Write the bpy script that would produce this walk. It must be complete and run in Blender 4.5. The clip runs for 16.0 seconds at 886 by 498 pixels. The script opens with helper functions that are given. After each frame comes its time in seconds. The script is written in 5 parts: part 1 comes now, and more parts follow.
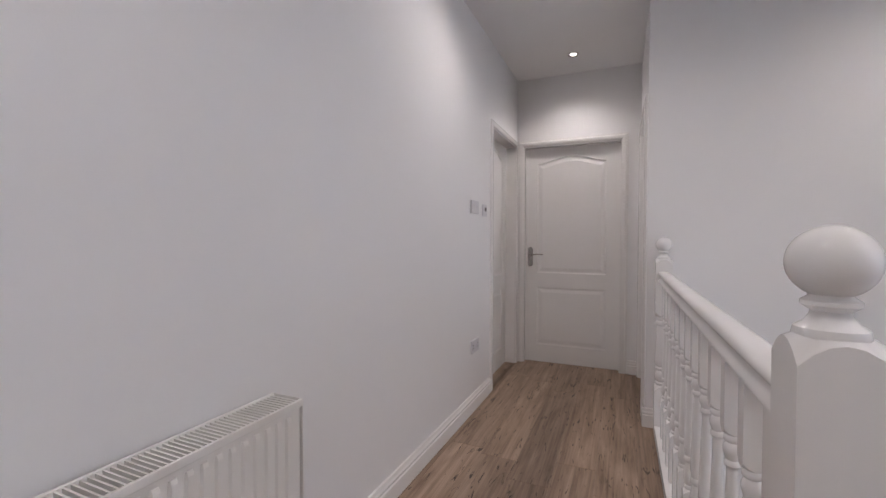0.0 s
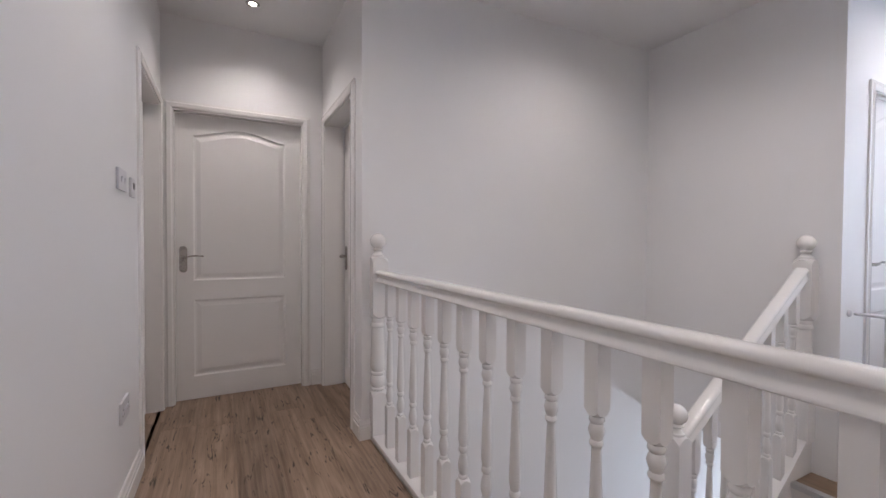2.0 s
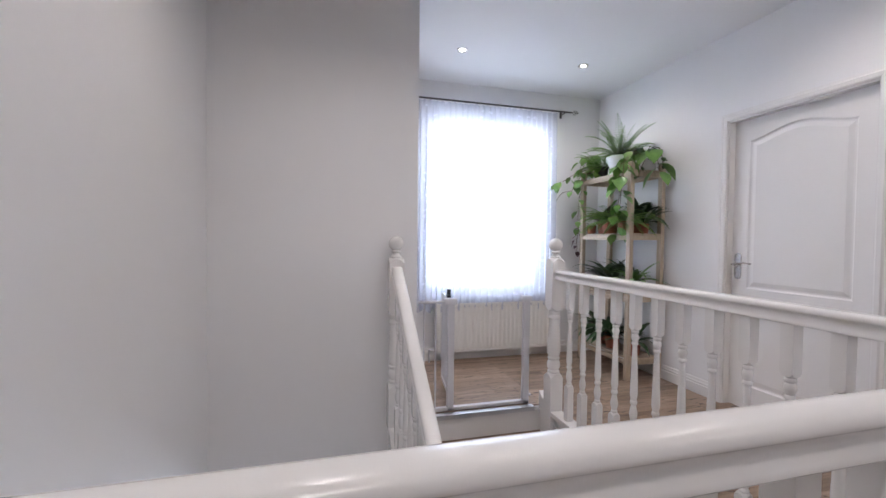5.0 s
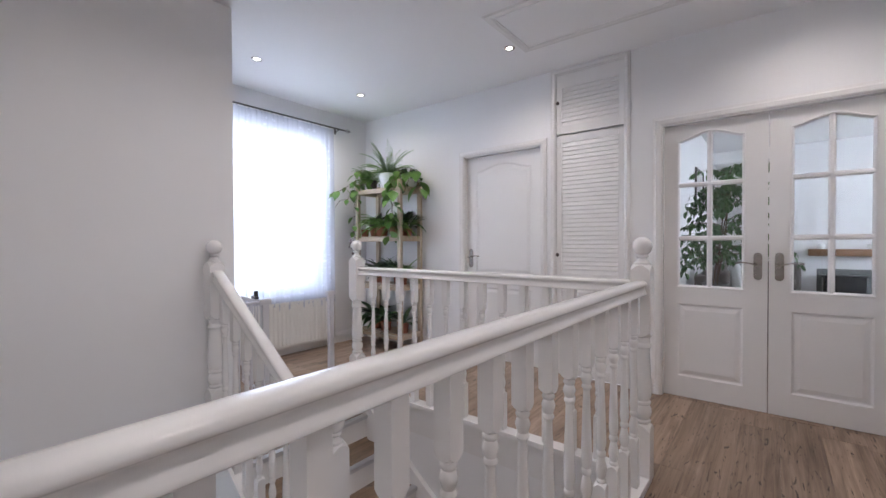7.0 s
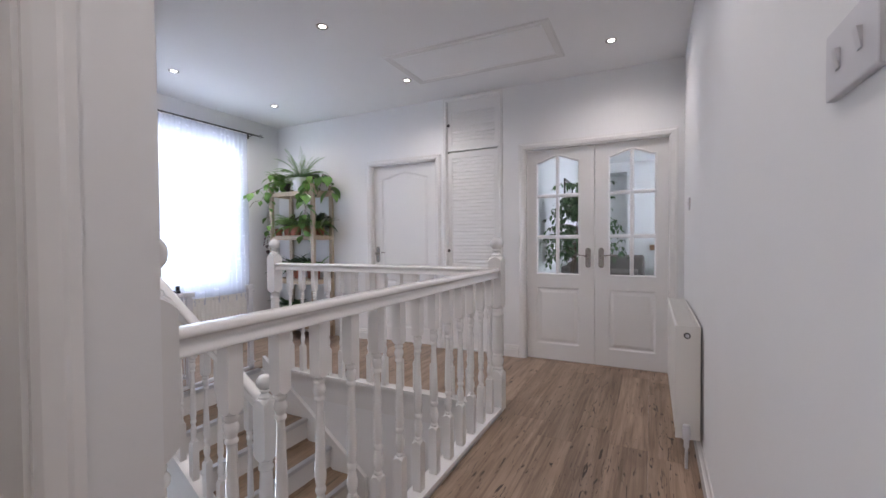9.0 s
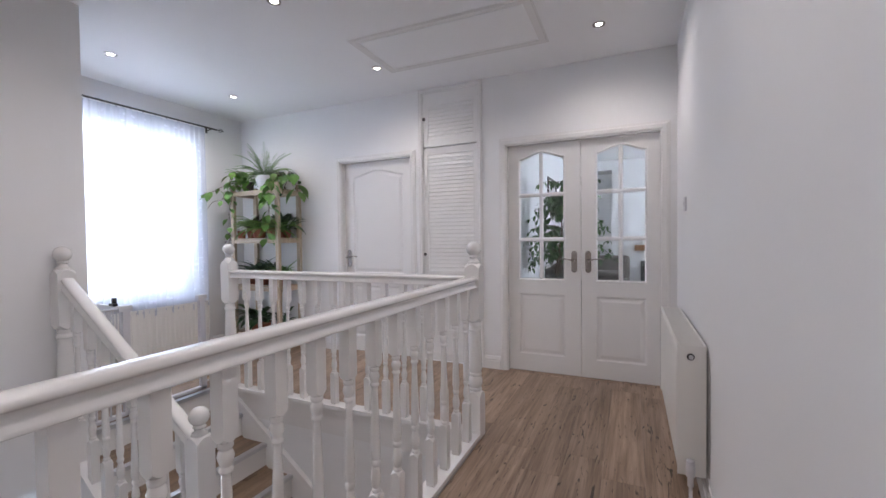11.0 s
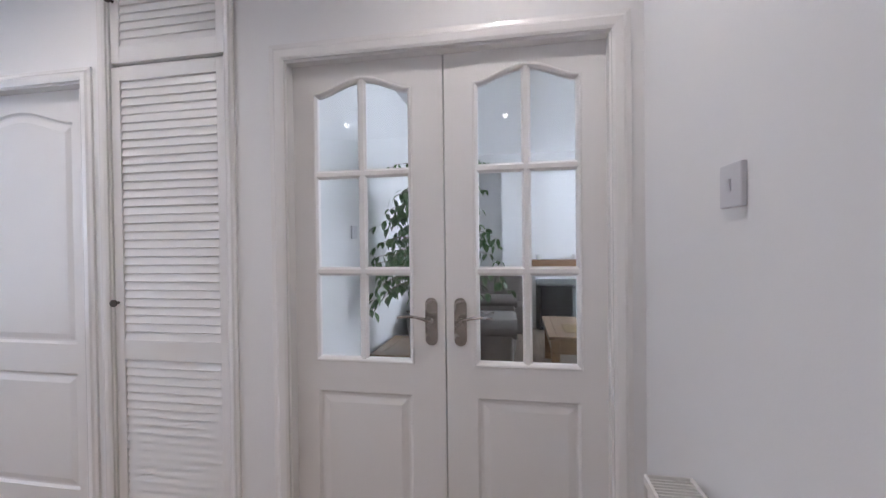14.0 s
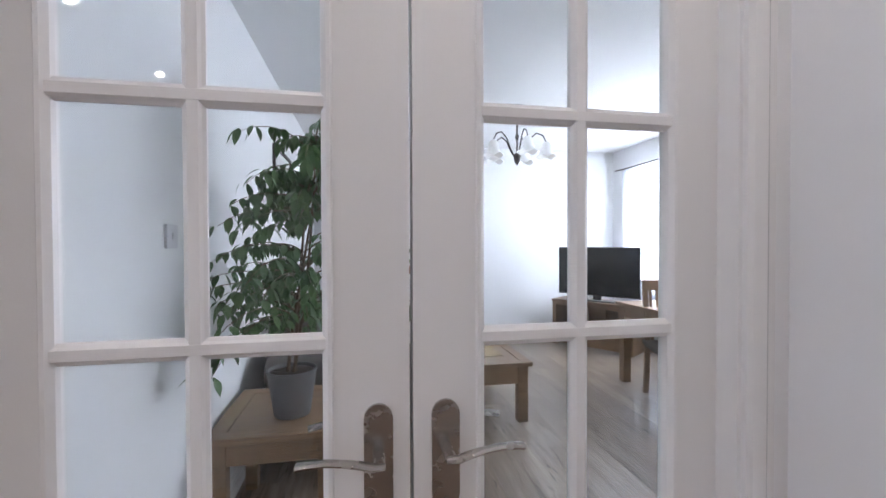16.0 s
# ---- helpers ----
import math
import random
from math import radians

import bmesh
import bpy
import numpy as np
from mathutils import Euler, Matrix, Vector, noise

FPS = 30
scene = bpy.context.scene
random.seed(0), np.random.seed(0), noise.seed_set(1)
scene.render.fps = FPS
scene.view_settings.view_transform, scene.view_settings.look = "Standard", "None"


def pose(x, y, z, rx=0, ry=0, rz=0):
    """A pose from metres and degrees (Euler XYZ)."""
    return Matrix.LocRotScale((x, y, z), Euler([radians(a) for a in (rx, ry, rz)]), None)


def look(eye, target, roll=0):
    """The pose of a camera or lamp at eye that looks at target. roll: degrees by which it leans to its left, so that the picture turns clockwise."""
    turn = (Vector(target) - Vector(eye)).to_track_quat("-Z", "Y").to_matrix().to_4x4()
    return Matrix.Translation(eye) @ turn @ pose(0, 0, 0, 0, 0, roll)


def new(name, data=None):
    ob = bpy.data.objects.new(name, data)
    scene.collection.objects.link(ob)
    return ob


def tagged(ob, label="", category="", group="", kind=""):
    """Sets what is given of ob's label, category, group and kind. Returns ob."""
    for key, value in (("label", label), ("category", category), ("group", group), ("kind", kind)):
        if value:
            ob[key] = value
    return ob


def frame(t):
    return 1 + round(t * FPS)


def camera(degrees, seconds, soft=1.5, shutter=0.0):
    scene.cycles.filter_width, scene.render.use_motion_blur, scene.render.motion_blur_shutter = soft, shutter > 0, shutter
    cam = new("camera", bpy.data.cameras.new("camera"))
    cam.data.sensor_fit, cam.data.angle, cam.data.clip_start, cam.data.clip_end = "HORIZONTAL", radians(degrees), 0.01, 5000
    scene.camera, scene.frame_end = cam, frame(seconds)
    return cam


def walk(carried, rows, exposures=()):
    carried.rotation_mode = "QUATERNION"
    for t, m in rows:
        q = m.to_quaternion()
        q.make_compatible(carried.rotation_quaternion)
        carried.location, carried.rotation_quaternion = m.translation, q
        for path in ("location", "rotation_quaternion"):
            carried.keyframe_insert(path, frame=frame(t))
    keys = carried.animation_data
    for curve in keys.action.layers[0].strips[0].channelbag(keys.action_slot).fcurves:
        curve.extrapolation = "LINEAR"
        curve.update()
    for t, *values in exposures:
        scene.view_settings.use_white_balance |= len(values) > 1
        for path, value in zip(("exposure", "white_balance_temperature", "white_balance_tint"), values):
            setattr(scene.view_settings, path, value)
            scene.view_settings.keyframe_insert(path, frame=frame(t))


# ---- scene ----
cam = camera(93.5, 16.0)
PATH = [
    (0, (-0.029, 0.043, 1.146), (-0.819, 1.88, 1.1), 0.1),
    (0.5, (-0.26, 0.095, 1.099), (-0.601, 2.065, 1.077), 0.2),
    (1, (-0.418, 0.19, 1.112), (-0.329, 2.188, 1.087), 0.2),
    (1.5, (-0.543, 0.341, 1.12), (0.003, 2.265, 1.09), 0.2),
    (2, (-0.571, 0.597, 1.125), (0.358, 2.367, 1.084), 0.3),
    (2.5, (-0.554, 0.93, 1.163), (0.626, 2.543, 1.101), 0.1),
    (3, (-0.519, 1.245, 1.197), (0.911, 2.641, 1.128), -0.1),
    (3.5, (-0.408, 1.551, 1.18), (1.298, 2.594, 1.115), -0.1),
    (4, (-0.335, 1.787, 1.133), (1.574, 2.38, 1.073), 0.2),
    (4.5, (-0.262, 2.0, 1.143), (1.737, 1.994, 1.085), 0.7),
    (5, (-0.163, 2.125, 1.154), (1.765, 1.595, 1.103), 0.7),
    (5.2, (-0.16, 2.156, 1.163), (1.714, 1.459, 1.111), 0.6),
    (7.3, (-0.37, 2.936, 1.137), (0.814, 1.324, 1.106), 0.0),
    (7.5, (-0.501, 2.991, 1.14), (0.657, 1.36, 1.105), 0.2),
    (8, (-0.632, 3.205, 1.156), (0.43, 1.511, 1.117), -0.1),
    (8.5, (-0.723, 3.325, 1.152), (0.239, 1.572, 1.111), -0.3),
    (8.7, (-0.727, 3.342, 1.141), (0.201, 1.571, 1.101), -0.3),
    (11, (-0.657, 3.015, 1.179), (0.169, 1.194, 1.132), -0.7),
    (11.5, (-0.631, 2.783, 1.178), (0.192, 0.96, 1.134), -0.7),
    (12, (-0.63, 2.47, 1.213), (0.168, 0.637, 1.164), -0.8),
    (12.5, (-0.633, 2.099, 1.222), (0.106, 0.241, 1.178), -0.8),
    (13, (-0.64, 1.67, 1.241), (-0.005, -0.226, 1.197), -0.9),
    (13.5, (-0.599, 1.303, 1.242), (-0.091, -0.631, 1.214), -0.7),
    (14, (-0.541, 0.92, 1.27), (-0.188, -1.049, 1.248), -0.7),
    (14.5, (-0.537, 0.603, 1.312), (-0.316, -1.384, 1.273), -0.6),
    (15, (-0.454, 0.369, 1.327), (-0.403, -1.63, 1.296), -0.7),
    (15.5, (-0.341, 0.209, 1.326), (-0.505, -1.784, 1.298), -0.4),
    (16, (-0.193, 0.043, 1.329), (-0.562, -1.923, 1.299), -0.2),
]
walk(cam, [(t, look(eye, target, roll)) for t, eye, target, roll in PATH],
     [(0.0, 0.13, 6450, 15), (3.0, 0.13, 6450, 15), (5.0, 0.13, 6350, 14), (16.0, 0.10, 6250, 14)])

# ---- light ----
world = bpy.data.worlds.new("sky")
world.use_nodes = True
scene.world = world
wn = world.node_tree.nodes
sky = wn.new("ShaderNodeTexSky")
sky.sky_type, sky.sun_disc = "NISHITA", False
sky.sun_elevation, sky.sun_rotation = radians(38), radians(200)
world.node_tree.links.new(sky.outputs[0], wn["Background"].inputs[0])
wn["Background"].inputs[1].default_value = 0.1


def lamp(name, kind, energy, m, color=(1, 1, 1), **settings):
    data = bpy.data.lights.new(name, kind)
    data.energy, data.color = energy, color
    for key, value in settings.items():
        if key == "size":
            data.size = value
        elif key == "size_y":
            data.size_y = value
        elif key == "angle":
            data.angle = value
        elif key == "spot":
            data.spot_size, data.spot_blend = value, 1.0
        elif key == "soft":
            data.shadow_soft_size = value
    if kind == "AREA":
        data.shape = "RECTANGLE"
    ob = new(name, data)
    ob.matrix_world = m
    return ob


DAY, WARM = (0.78, 0.88, 1.0), (1.0, 0.925, 0.865)
lamp("sun", "SUN", 1.0, look((0, 0, 9), (2.0, 5.5, 0)), (1, 0.95, 0.88), angle=radians(10))
lamp("window_light_landing", "AREA", 32, look((3.84, 0.628, 1.465), (1.6, 0.628, 0.9)), DAY, size=1.16, size_y=1.56)
lamp("window_light_living", "AREA", 330, look((-4.02, -3.75, 1.5), (0, -3.75, 1.2)), (0.92, 0.96, 1.0), size=2.5, size_y=1.5)
lamp("window_light_hall", "AREA", 56, look((4.75, 1.09, -1.80), (0, 1.4, -1.85)), DAY, size=0.94, size_y=0.98)
SPOTS = [(1.30, 1.115), (1.29, 0.02), (-0.455, -0.025), (2.95, 0.065), (2.96, 1.13), (-0.403, 3.53), (-0.43, 2.13), (1.31, 2.11)]
for sx, sy in SPOTS:
    lamp("downlight_beam", "SPOT", 22.0, look((sx, sy, 2.600), (sx, sy + 0.0001, 0)), WARM, spot=radians(130 if sy > 3 else 160), soft=0.03)


# ---- materials ----
def material(name, color, rough=0.5, metal=0.0, vary=0.04, scale=3.0, bump=0.0, bump_scale=60.0, coat=0.0, spread=0.025):
    """A painted, plastic or metal surface with broad stains and fine relief."""
    m = bpy.data.materials.new(name)
    m.use_nodes = True
    n, l = m.node_tree.nodes, m.node_tree.links
    b = n["Principled BSDF"]
    b.inputs["Roughness"].default_value, b.inputs["Metallic"].default_value = rough, metal
    b.inputs["Coat Weight"].default_value = coat
    co = n.new("ShaderNodeTexCoord")
    big = n.new("ShaderNodeTexNoise")
    big.inputs["Scale"].default_value, big.inputs["Detail"].default_value = scale, 5
    l.new(co.outputs["Object"], big.inputs["Vector"])
    ramp = n.new("ShaderNodeMix")
    ramp.data_type = "RGBA"
    ramp.inputs[6].default_value = (*[c * (1 - vary) for c in color], 1)
    ramp.inputs[7].default_value = (*[min(1, c * (1 + vary)) for c in color], 1)
    l.new(big.outputs["Fac"], ramp.inputs[0])
    l.new(ramp.outputs[2], b.inputs["Base Color"])
    span = n.new("ShaderNodeMapRange")
    span.inputs["To Min"].default_value, span.inputs["To Max"].default_value = max(0.02, rough - spread), min(1, rough + spread)
    l.new(big.outputs["Fac"], span.inputs["Value"])
    l.new(span.outputs[0], b.inputs["Roughness"])
    if bump:
        fine = n.new("ShaderNodeTexNoise")
        fine.inputs["Scale"].default_value, fine.inputs["Detail"].default_value = bump_scale, 4
        l.new(co.outputs["Object"], fine.inputs["Vector"])
        bp = n.new("ShaderNodeBump")
        bp.inputs["Strength"].default_value, bp.inputs["Distance"].default_value = bump, 0.004
        l.new(fine.outputs["Fac"], bp.inputs["Height"])
        l.new(bp.outputs[0], b.inputs["Normal"])
    return m


def wood(name, dark, light, along=1, grain=1.0, rough=0.42, crack=0.5, bump=0.15):
    """Wood with long grain on one axis, knots and cracks; every piece differs by its own random shift."""
    m = bpy.data.materials.new(name)
    m.use_nodes = True
    n, l = m.node_tree.nodes, m.node_tree.links
    b = n["Principled BSDF"]
    b.inputs["Roughness"].default_value = rough
    co, info = n.new("ShaderNodeTexCoord"), n.new("ShaderNodeObjectInfo")
    shift = n.new("ShaderNodeVectorMath")
    shift.operation = "SCALE"
    shift.inputs[0].default_value = (37.0, 53.0, 71.0)
    l.new(info.outputs["Random"], shift.inputs["Scale"])
    add = n.new("ShaderNodeVectorMath")
    l.new(co.outputs["Object"], add.inputs[0])
    l.new(shift.outputs[0], add.inputs[1])
    stretch = n.new("ShaderNodeMapping")
    s = [62.0 * grain] * 3
    s[along] = 1.7 * grain
    stretch.inputs["Scale"].default_value = s
    l.new(add.outputs[0], stretch.inputs["Vector"])
    fine = n.new("ShaderNodeTexNoise")
    fine.inputs["Scale"].default_value, fine.inputs["Detail"].default_value, fine.inputs["Roughness"].default_value = 1.0, 8, 0.65
    fine.inputs["Distortion"].default_value = 0.6
    l.new(stretch.outputs[0], fine.inputs["Vector"])
    broad_map = n.new("ShaderNodeMapping")
    s = [7.0 * grain] * 3
    s[along] = 1.1 * grain
    broad_map.inputs["Scale"].default_value = s
    l.new(add.outputs[0], broad_map.inputs["Vector"])
    broad = n.new("ShaderNodeTexNoise")
    broad.inputs["Scale"].default_value, broad.inputs["Detail"].default_value, broad.inputs["Distortion"].default_value = 1.0, 4, 1.4
    l.new(broad_map.outputs[0], broad.inputs["Vector"])
    mixf = n.new("ShaderNodeMath")
    mixf.operation = "MULTIPLY_ADD"
    l.new(fine.outputs["Fac"], mixf.inputs[0])
    mixf.inputs[1].default_value = 0.55
    half = n.new("ShaderNodeMath")
    half.operation = "MULTIPLY"
    half.inputs[1].default_value = 0.5
    l.new(broad.outputs["Fac"], half.inputs[0])
    l.new(half.outputs[0], mixf.inputs[2])
    ramp = n.new("ShaderNodeValToRGB")
    ramp.color_ramp.elements[0].position, ramp.color_ramp.elements[0].color = 0.35, (*dark, 1)
    ramp.color_ramp.elements[1].position, ramp.color_ramp.elements[1].color = 0.68, (*light, 1)
    l.new(mixf.outputs[0], ramp.inputs[0])
    # dark cracks and knots
    knot_map = n.new("ShaderNodeMapping")
    s = [34.0 * grain] * 3
    s[along] = 5.0 * grain
    knot_map.inputs["Scale"].default_value = s
    l.new(add.outputs[0], knot_map.inputs["Vector"])
    knot = n.new("ShaderNodeTexNoise")
    knot.inputs["Scale"].default_value, knot.inputs["Detail"].default_value, knot.inputs["Distortion"].default_value = 1.0, 3, 2.0
    l.new(knot_map.outputs[0], knot.inputs["Vector"])
    cut = n.new("ShaderNodeMapRange")
    cut.inputs["From Min"].default_value, cut.inputs["From Max"].default_value = 0.615, 0.69
    cut.inputs["To Max"].default_value = crack
    l.new(knot.outputs["Fac"], cut.inputs["Value"])
    marks = n.new("ShaderNodeMix")
    marks.data_type = "RGBA"
    l.new(cut.outputs[0], marks.inputs[0])
    l.new(ramp.outputs[0], marks.inputs[6])
    marks.inputs[7].default_value = (*[c * 0.3 for c in dark], 1)
    # each board a little lighter or darker
    tone = n.new("ShaderNodeMapRange")
    tone.inputs["To Min"].default_value, tone.inputs["To Max"].default_value = 0.87, 1.10
    l.new(info.outputs["Random"], tone.inputs["Value"])
    hsv = n.new("ShaderNodeHueSaturation")
    l.new(tone.outputs[0], hsv.inputs["Value"])
    l.new(marks.outputs[2], hsv.inputs["Color"])
    l.new(hsv.outputs[0], b.inputs["Base Color"])
    bp = n.new("ShaderNodeBump")
    bp.inputs["Strength"].default_value, bp.inputs["Distance"].default_value = bump, 0.002
    l.new(mixf.outputs[0], bp.inputs["Height"])
    l.new(bp.outputs[0], b.inputs["Normal"])
    rr = n.new("ShaderNodeMapRange")
    rr.inputs["To Min"].default_value, rr.inputs["To Max"].default_value = rough - 0.08, rough + 0.12
    l.new(mixf.outputs[0], rr.inputs["Value"])
    l.new(rr.outputs[0], b.inputs["Roughness"])
    return m


def glass_material():
    m = bpy.data.materials.new("clear_glass")
    m.use_nodes = True
    n, l = m.node_tree.nodes, m.node_tree.links
    n.remove(n["Principled BSDF"])
    clear, shine, mix, fr = n.new("ShaderNodeBsdfTransparent"), n.new("ShaderNodeBsdfGlossy"), n.new("ShaderNodeMixShader"), n.new("ShaderNodeLayerWeight")
    clear.inputs[0].default_value = (0.95, 0.975, 0.97, 1)
    shine.inputs["Roughness"].default_value = 0.02
    power, gain = n.new("ShaderNodeMath"), n.new("ShaderNodeMath")
    power.operation, gain.operation = "POWER", "MULTIPLY_ADD"
    power.inputs[1].default_value = 4.0
    gain.inputs[1].default_value, gain.inputs[2].default_value = 0.85, 0.035
    fr.inputs[0].default_value = 0.5
    l.new(fr.outputs["Facing"], power.inputs[0])
    l.new(power.outputs[0], gain.inputs[0])
    l.new(gain.outputs[0], mix.inputs[0])
    l.new(clear.outputs[0], mix.inputs[1])
    l.new(shine.outputs[0], mix.inputs[2])
    l.new(mix.outputs[0], n["Material Output"].inputs[0])
    return m


def sheer_material():
    """Thin net cloth: part of the light goes straight through, the rest is scattered; woven sprigs lie denser in the cloth."""
    m = bpy.data.materials.new("net_curtain")
    m.use_nodes = True
    n, l = m.node_tree.nodes, m.node_tree.links
    n.remove(n["Principled BSDF"])
    clear, milk, front = n.new("ShaderNodeBsdfTransparent"), n.new("ShaderNodeBsdfTranslucent"), n.new("ShaderNodeBsdfDiffuse")
    milk.inputs[0].default_value = front.inputs[0].default_value = (0.74, 0.76, 0.85, 1)
    cloth, mix = n.new("ShaderNodeMixShader"), n.new("ShaderNodeMixShader")
    l.new(milk.outputs[0], cloth.inputs[1])
    l.new(front.outputs[0], cloth.inputs[2])
    co, mp, vor = n.new("ShaderNodeTexCoord"), n.new("ShaderNodeMapping"), n.new("ShaderNodeTexVoronoi")
    mp.inputs["Scale"].default_value = (11.0, 0.0, 15.0)
    l.new(co.outputs["Object"], mp.inputs[0])
    l.new(mp.outputs[0], vor.inputs["Vector"])
    vor.inputs["Scale"].default_value, vor.inputs["Randomness"].default_value = 1.0, 0.35
    rag = n.new("ShaderNodeTexNoise")
    rag.inputs["Scale"].default_value, rag.inputs["Detail"].default_value = 45.0, 3
    l.new(co.outputs["Object"], rag.inputs["Vector"])
    sprig = n.new("ShaderNodeMath")
    sprig.operation = "MULTIPLY_ADD"
    sprig.inputs[1].default_value = 0.7
    l.new(rag.outputs["Fac"], sprig.inputs[0])
    l.new(vor.outputs["Distance"], sprig.inputs[2])
    lace = n.new("ShaderNodeMapRange")
    lace.inputs["From Min"].default_value, lace.inputs["From Max"].default_value = 0.46, 0.60
    lace.inputs["To Min"].default_value, lace.inputs["To Max"].default_value = 0.97, 0.78
    l.new(sprig.outputs[0], lace.inputs["Value"])
    l.new(lace.outputs[0], mix.inputs[0])
    thick = n.new("ShaderNodeMapRange")
    thick.inputs["From Min"].default_value, thick.inputs["From Max"].default_value = 0.46, 0.60
    thick.inputs["To Min"].default_value, thick.inputs["To Max"].default_value = 0.86, 0.50
    l.new(sprig.outputs[0], thick.inputs["Value"])
    l.new(thick.outputs[0], cloth.inputs[0])
    l.new(clear.outputs[0], mix.inputs[1])
    l.new(cloth.outputs[0], mix.inputs[2])
    l.new(mix.outputs[0], n["Material Output"].inputs[0])
    return m


def leaf_material(name, a, b):
    m = bpy.data.materials.new(name)
    m.use_nodes = True
    n, l = m.node_tree.nodes, m.node_tree.links
    p = n["Principled BSDF"]
    p.inputs["Roughness"].default_value = 0.4
    co, no, mix = n.new("ShaderNodeTexCoord"), n.new("ShaderNodeTexNoise"), n.new("ShaderNodeMix")
    no.inputs["Scale"].default_value, no.inputs["Detail"].default_value = 9.0, 3
    l.new(co.outputs["Object"], no.inputs["Vector"])
    mix.data_type = "RGBA"
    mix.inputs[6].default_value, mix.inputs[7].default_value = (*a, 1), (*b, 1)
    ramp = n.new("ShaderNodeMapRange")
    ramp.inputs["From Min"].default_value, ramp.inputs["From Max"].default_value = 0.35, 0.65
    l.new(no.outputs["Fac"], ramp.inputs["Value"])
    l.new(ramp.outputs[0], mix.inputs[0])
    l.new(mix.outputs[2], p.inputs["Base Color"])
    p.inputs["Transmission Weight"].default_value = 0.0
    p.inputs["Subsurface Weight"].default_value = 0.0
    return m


def glow(name, color, strength):
    m = bpy.data.materials.new(name)
    m.use_nodes = True
    b = m.node_tree.nodes["Principled BSDF"]
    b.inputs["Base Color"].default_value = (0.9, 0.9, 0.9, 1)
    b.inputs["Emission Color"].default_value = (*color, 1)
    b.inputs["Emission Strength"].default_value = strength
    return m


WALL = material("white_wall_paint", (0.80, 0.795, 0.80), 0.62, vary=0.025, scale=1.6, bump=0.06, bump_scale=180)
CEIL = material("white_ceiling_paint", (0.80, 0.795, 0.80), 0.75, vary=0.02, scale=1.2, bump=0.05, bump_scale=140)
GLOSS = material("white_gloss_paint", (0.80, 0.785, 0.775), 0.21, vary=0.02, scale=9, bump=0.02, bump_scale=260)
SATIN = material("white_satin_door_paint", (0.79, 0.775, 0.765), 0.40, vary=0.02, scale=5, bump=0.03, bump_scale=240)
ENAMEL = material("white_radiator_enamel", (0.80, 0.785, 0.76), 0.3, vary=0.015, scale=4)
PLASTIC = material("white_plastic", (0.62, 0.61, 0.64), 0.35, vary=0.02)
NICKEL = material("brushed_nickel", (0.42, 0.395, 0.375), 0.27, 1.0, vary=0.08, scale=30, bump=0.03, bump_scale=300)
IRON = material("dark_iron", (0.10, 0.09, 0.085), 0.45, 0.8, vary=0.2, scale=20)
BLACK = material("black_plastic", (0.012, 0.012, 0.014), 0.3, vary=0.2)
SCREEN = material("dark_screen", (0.006, 0.007, 0.009), 0.12, vary=0.3)
FLOORWOOD = wood("brown_oak_laminate", (0.125, 0.076, 0.047), (0.44, 0.315, 0.23), crack=0.95)
LIVINGWOOD = wood("grey_oak_laminate", (0.13, 0.095, 0.072), (0.38, 0.30, 0.24), grain=0.7, rough=0.30, crack=0.7)
TREAD = wood("stair_laminate", (0.15, 0.092, 0.055), (0.34, 0.235, 0.155), crack=0.6)
PINE = wood("pine", (0.38, 0.29, 0.20), (0.56, 0.46, 0.355), along=2, grain=1.3, rough=0.55, crack=0.35)
PINE_X = wood("pine_boards", (0.38, 0.29, 0.20), (0.56, 0.46, 0.355), along=0, grain=1.3, rough=0.55, crack=0.35)
OAK = wood("oak_furniture", (0.16, 0.090, 0.045), (0.34, 0.21, 0.115), along=0, grain=1.2, rough=0.4, crack=0.4)
OAK_Y = wood("oak_furniture_lengthwise", (0.16, 0.090, 0.045), (0.34, 0.21, 0.115), along=1, grain=1.2, rough=0.4, crack=0.4)
BEAM = wood("oak_beam", (0.16, 0.075, 0.035), (0.33, 0.18, 0.09), along=0, grain=1.0, rough=0.5, crack=0.6)
GLASS = glass_material()
SHEER = sheer_material()
FERN = leaf_material("fern_green", (0.10, 0.21, 0.04), (0.20, 0.34, 0.08))
POTHOS = leaf_material("pothos_green", (0.08, 0.20, 0.04), (0.19, 0.36, 0.08))
DARKLEAF = leaf_material("dark_leaf_green", (0.02, 0.05, 0.018), (0.05, 0.11, 0.035))
FICUS = leaf_material("fig_leaf_green", (0.035, 0.105, 0.03), (0.10, 0.20, 0.06))
PURPLE = leaf_material("purple_leaf", (0.05, 0.02, 0.035), (0.09, 0.05, 0.05))
HEDGE = leaf_material("hedge_green", (0.10, 0.15, 0.06), (0.26, 0.34, 0.17))
STEM = material("plant_stem", (0.13, 0.085, 0.05), 0.8, vary=0.2, scale=20)
TERRA = material("terracotta", (0.30, 0.10, 0.06), 0.75, vary=0.12, scale=14, bump=0.1)
CERAMIC = material("white_ceramic", (0.75, 0.74, 0.73), 0.25, vary=0.02)
GREYPOT = material("grey_pot", (0.14, 0.135, 0.14), 0.55, vary=0.06)
SOIL = material("potting_soil", (0.035, 0.025, 0.018), 0.95, vary=0.4, scale=40, bump=0.8)
FABRIC = material("grey_sofa_fabric", (0.15, 0.132, 0.122), 0.95, vary=0.12, scale=6, bump=0.5, bump_scale=350)
CUSHION = material("white_cushion_fabric", (0.62, 0.61, 0.60), 0.9, vary=0.12, scale=9, bump=0.3, bump_scale=200)
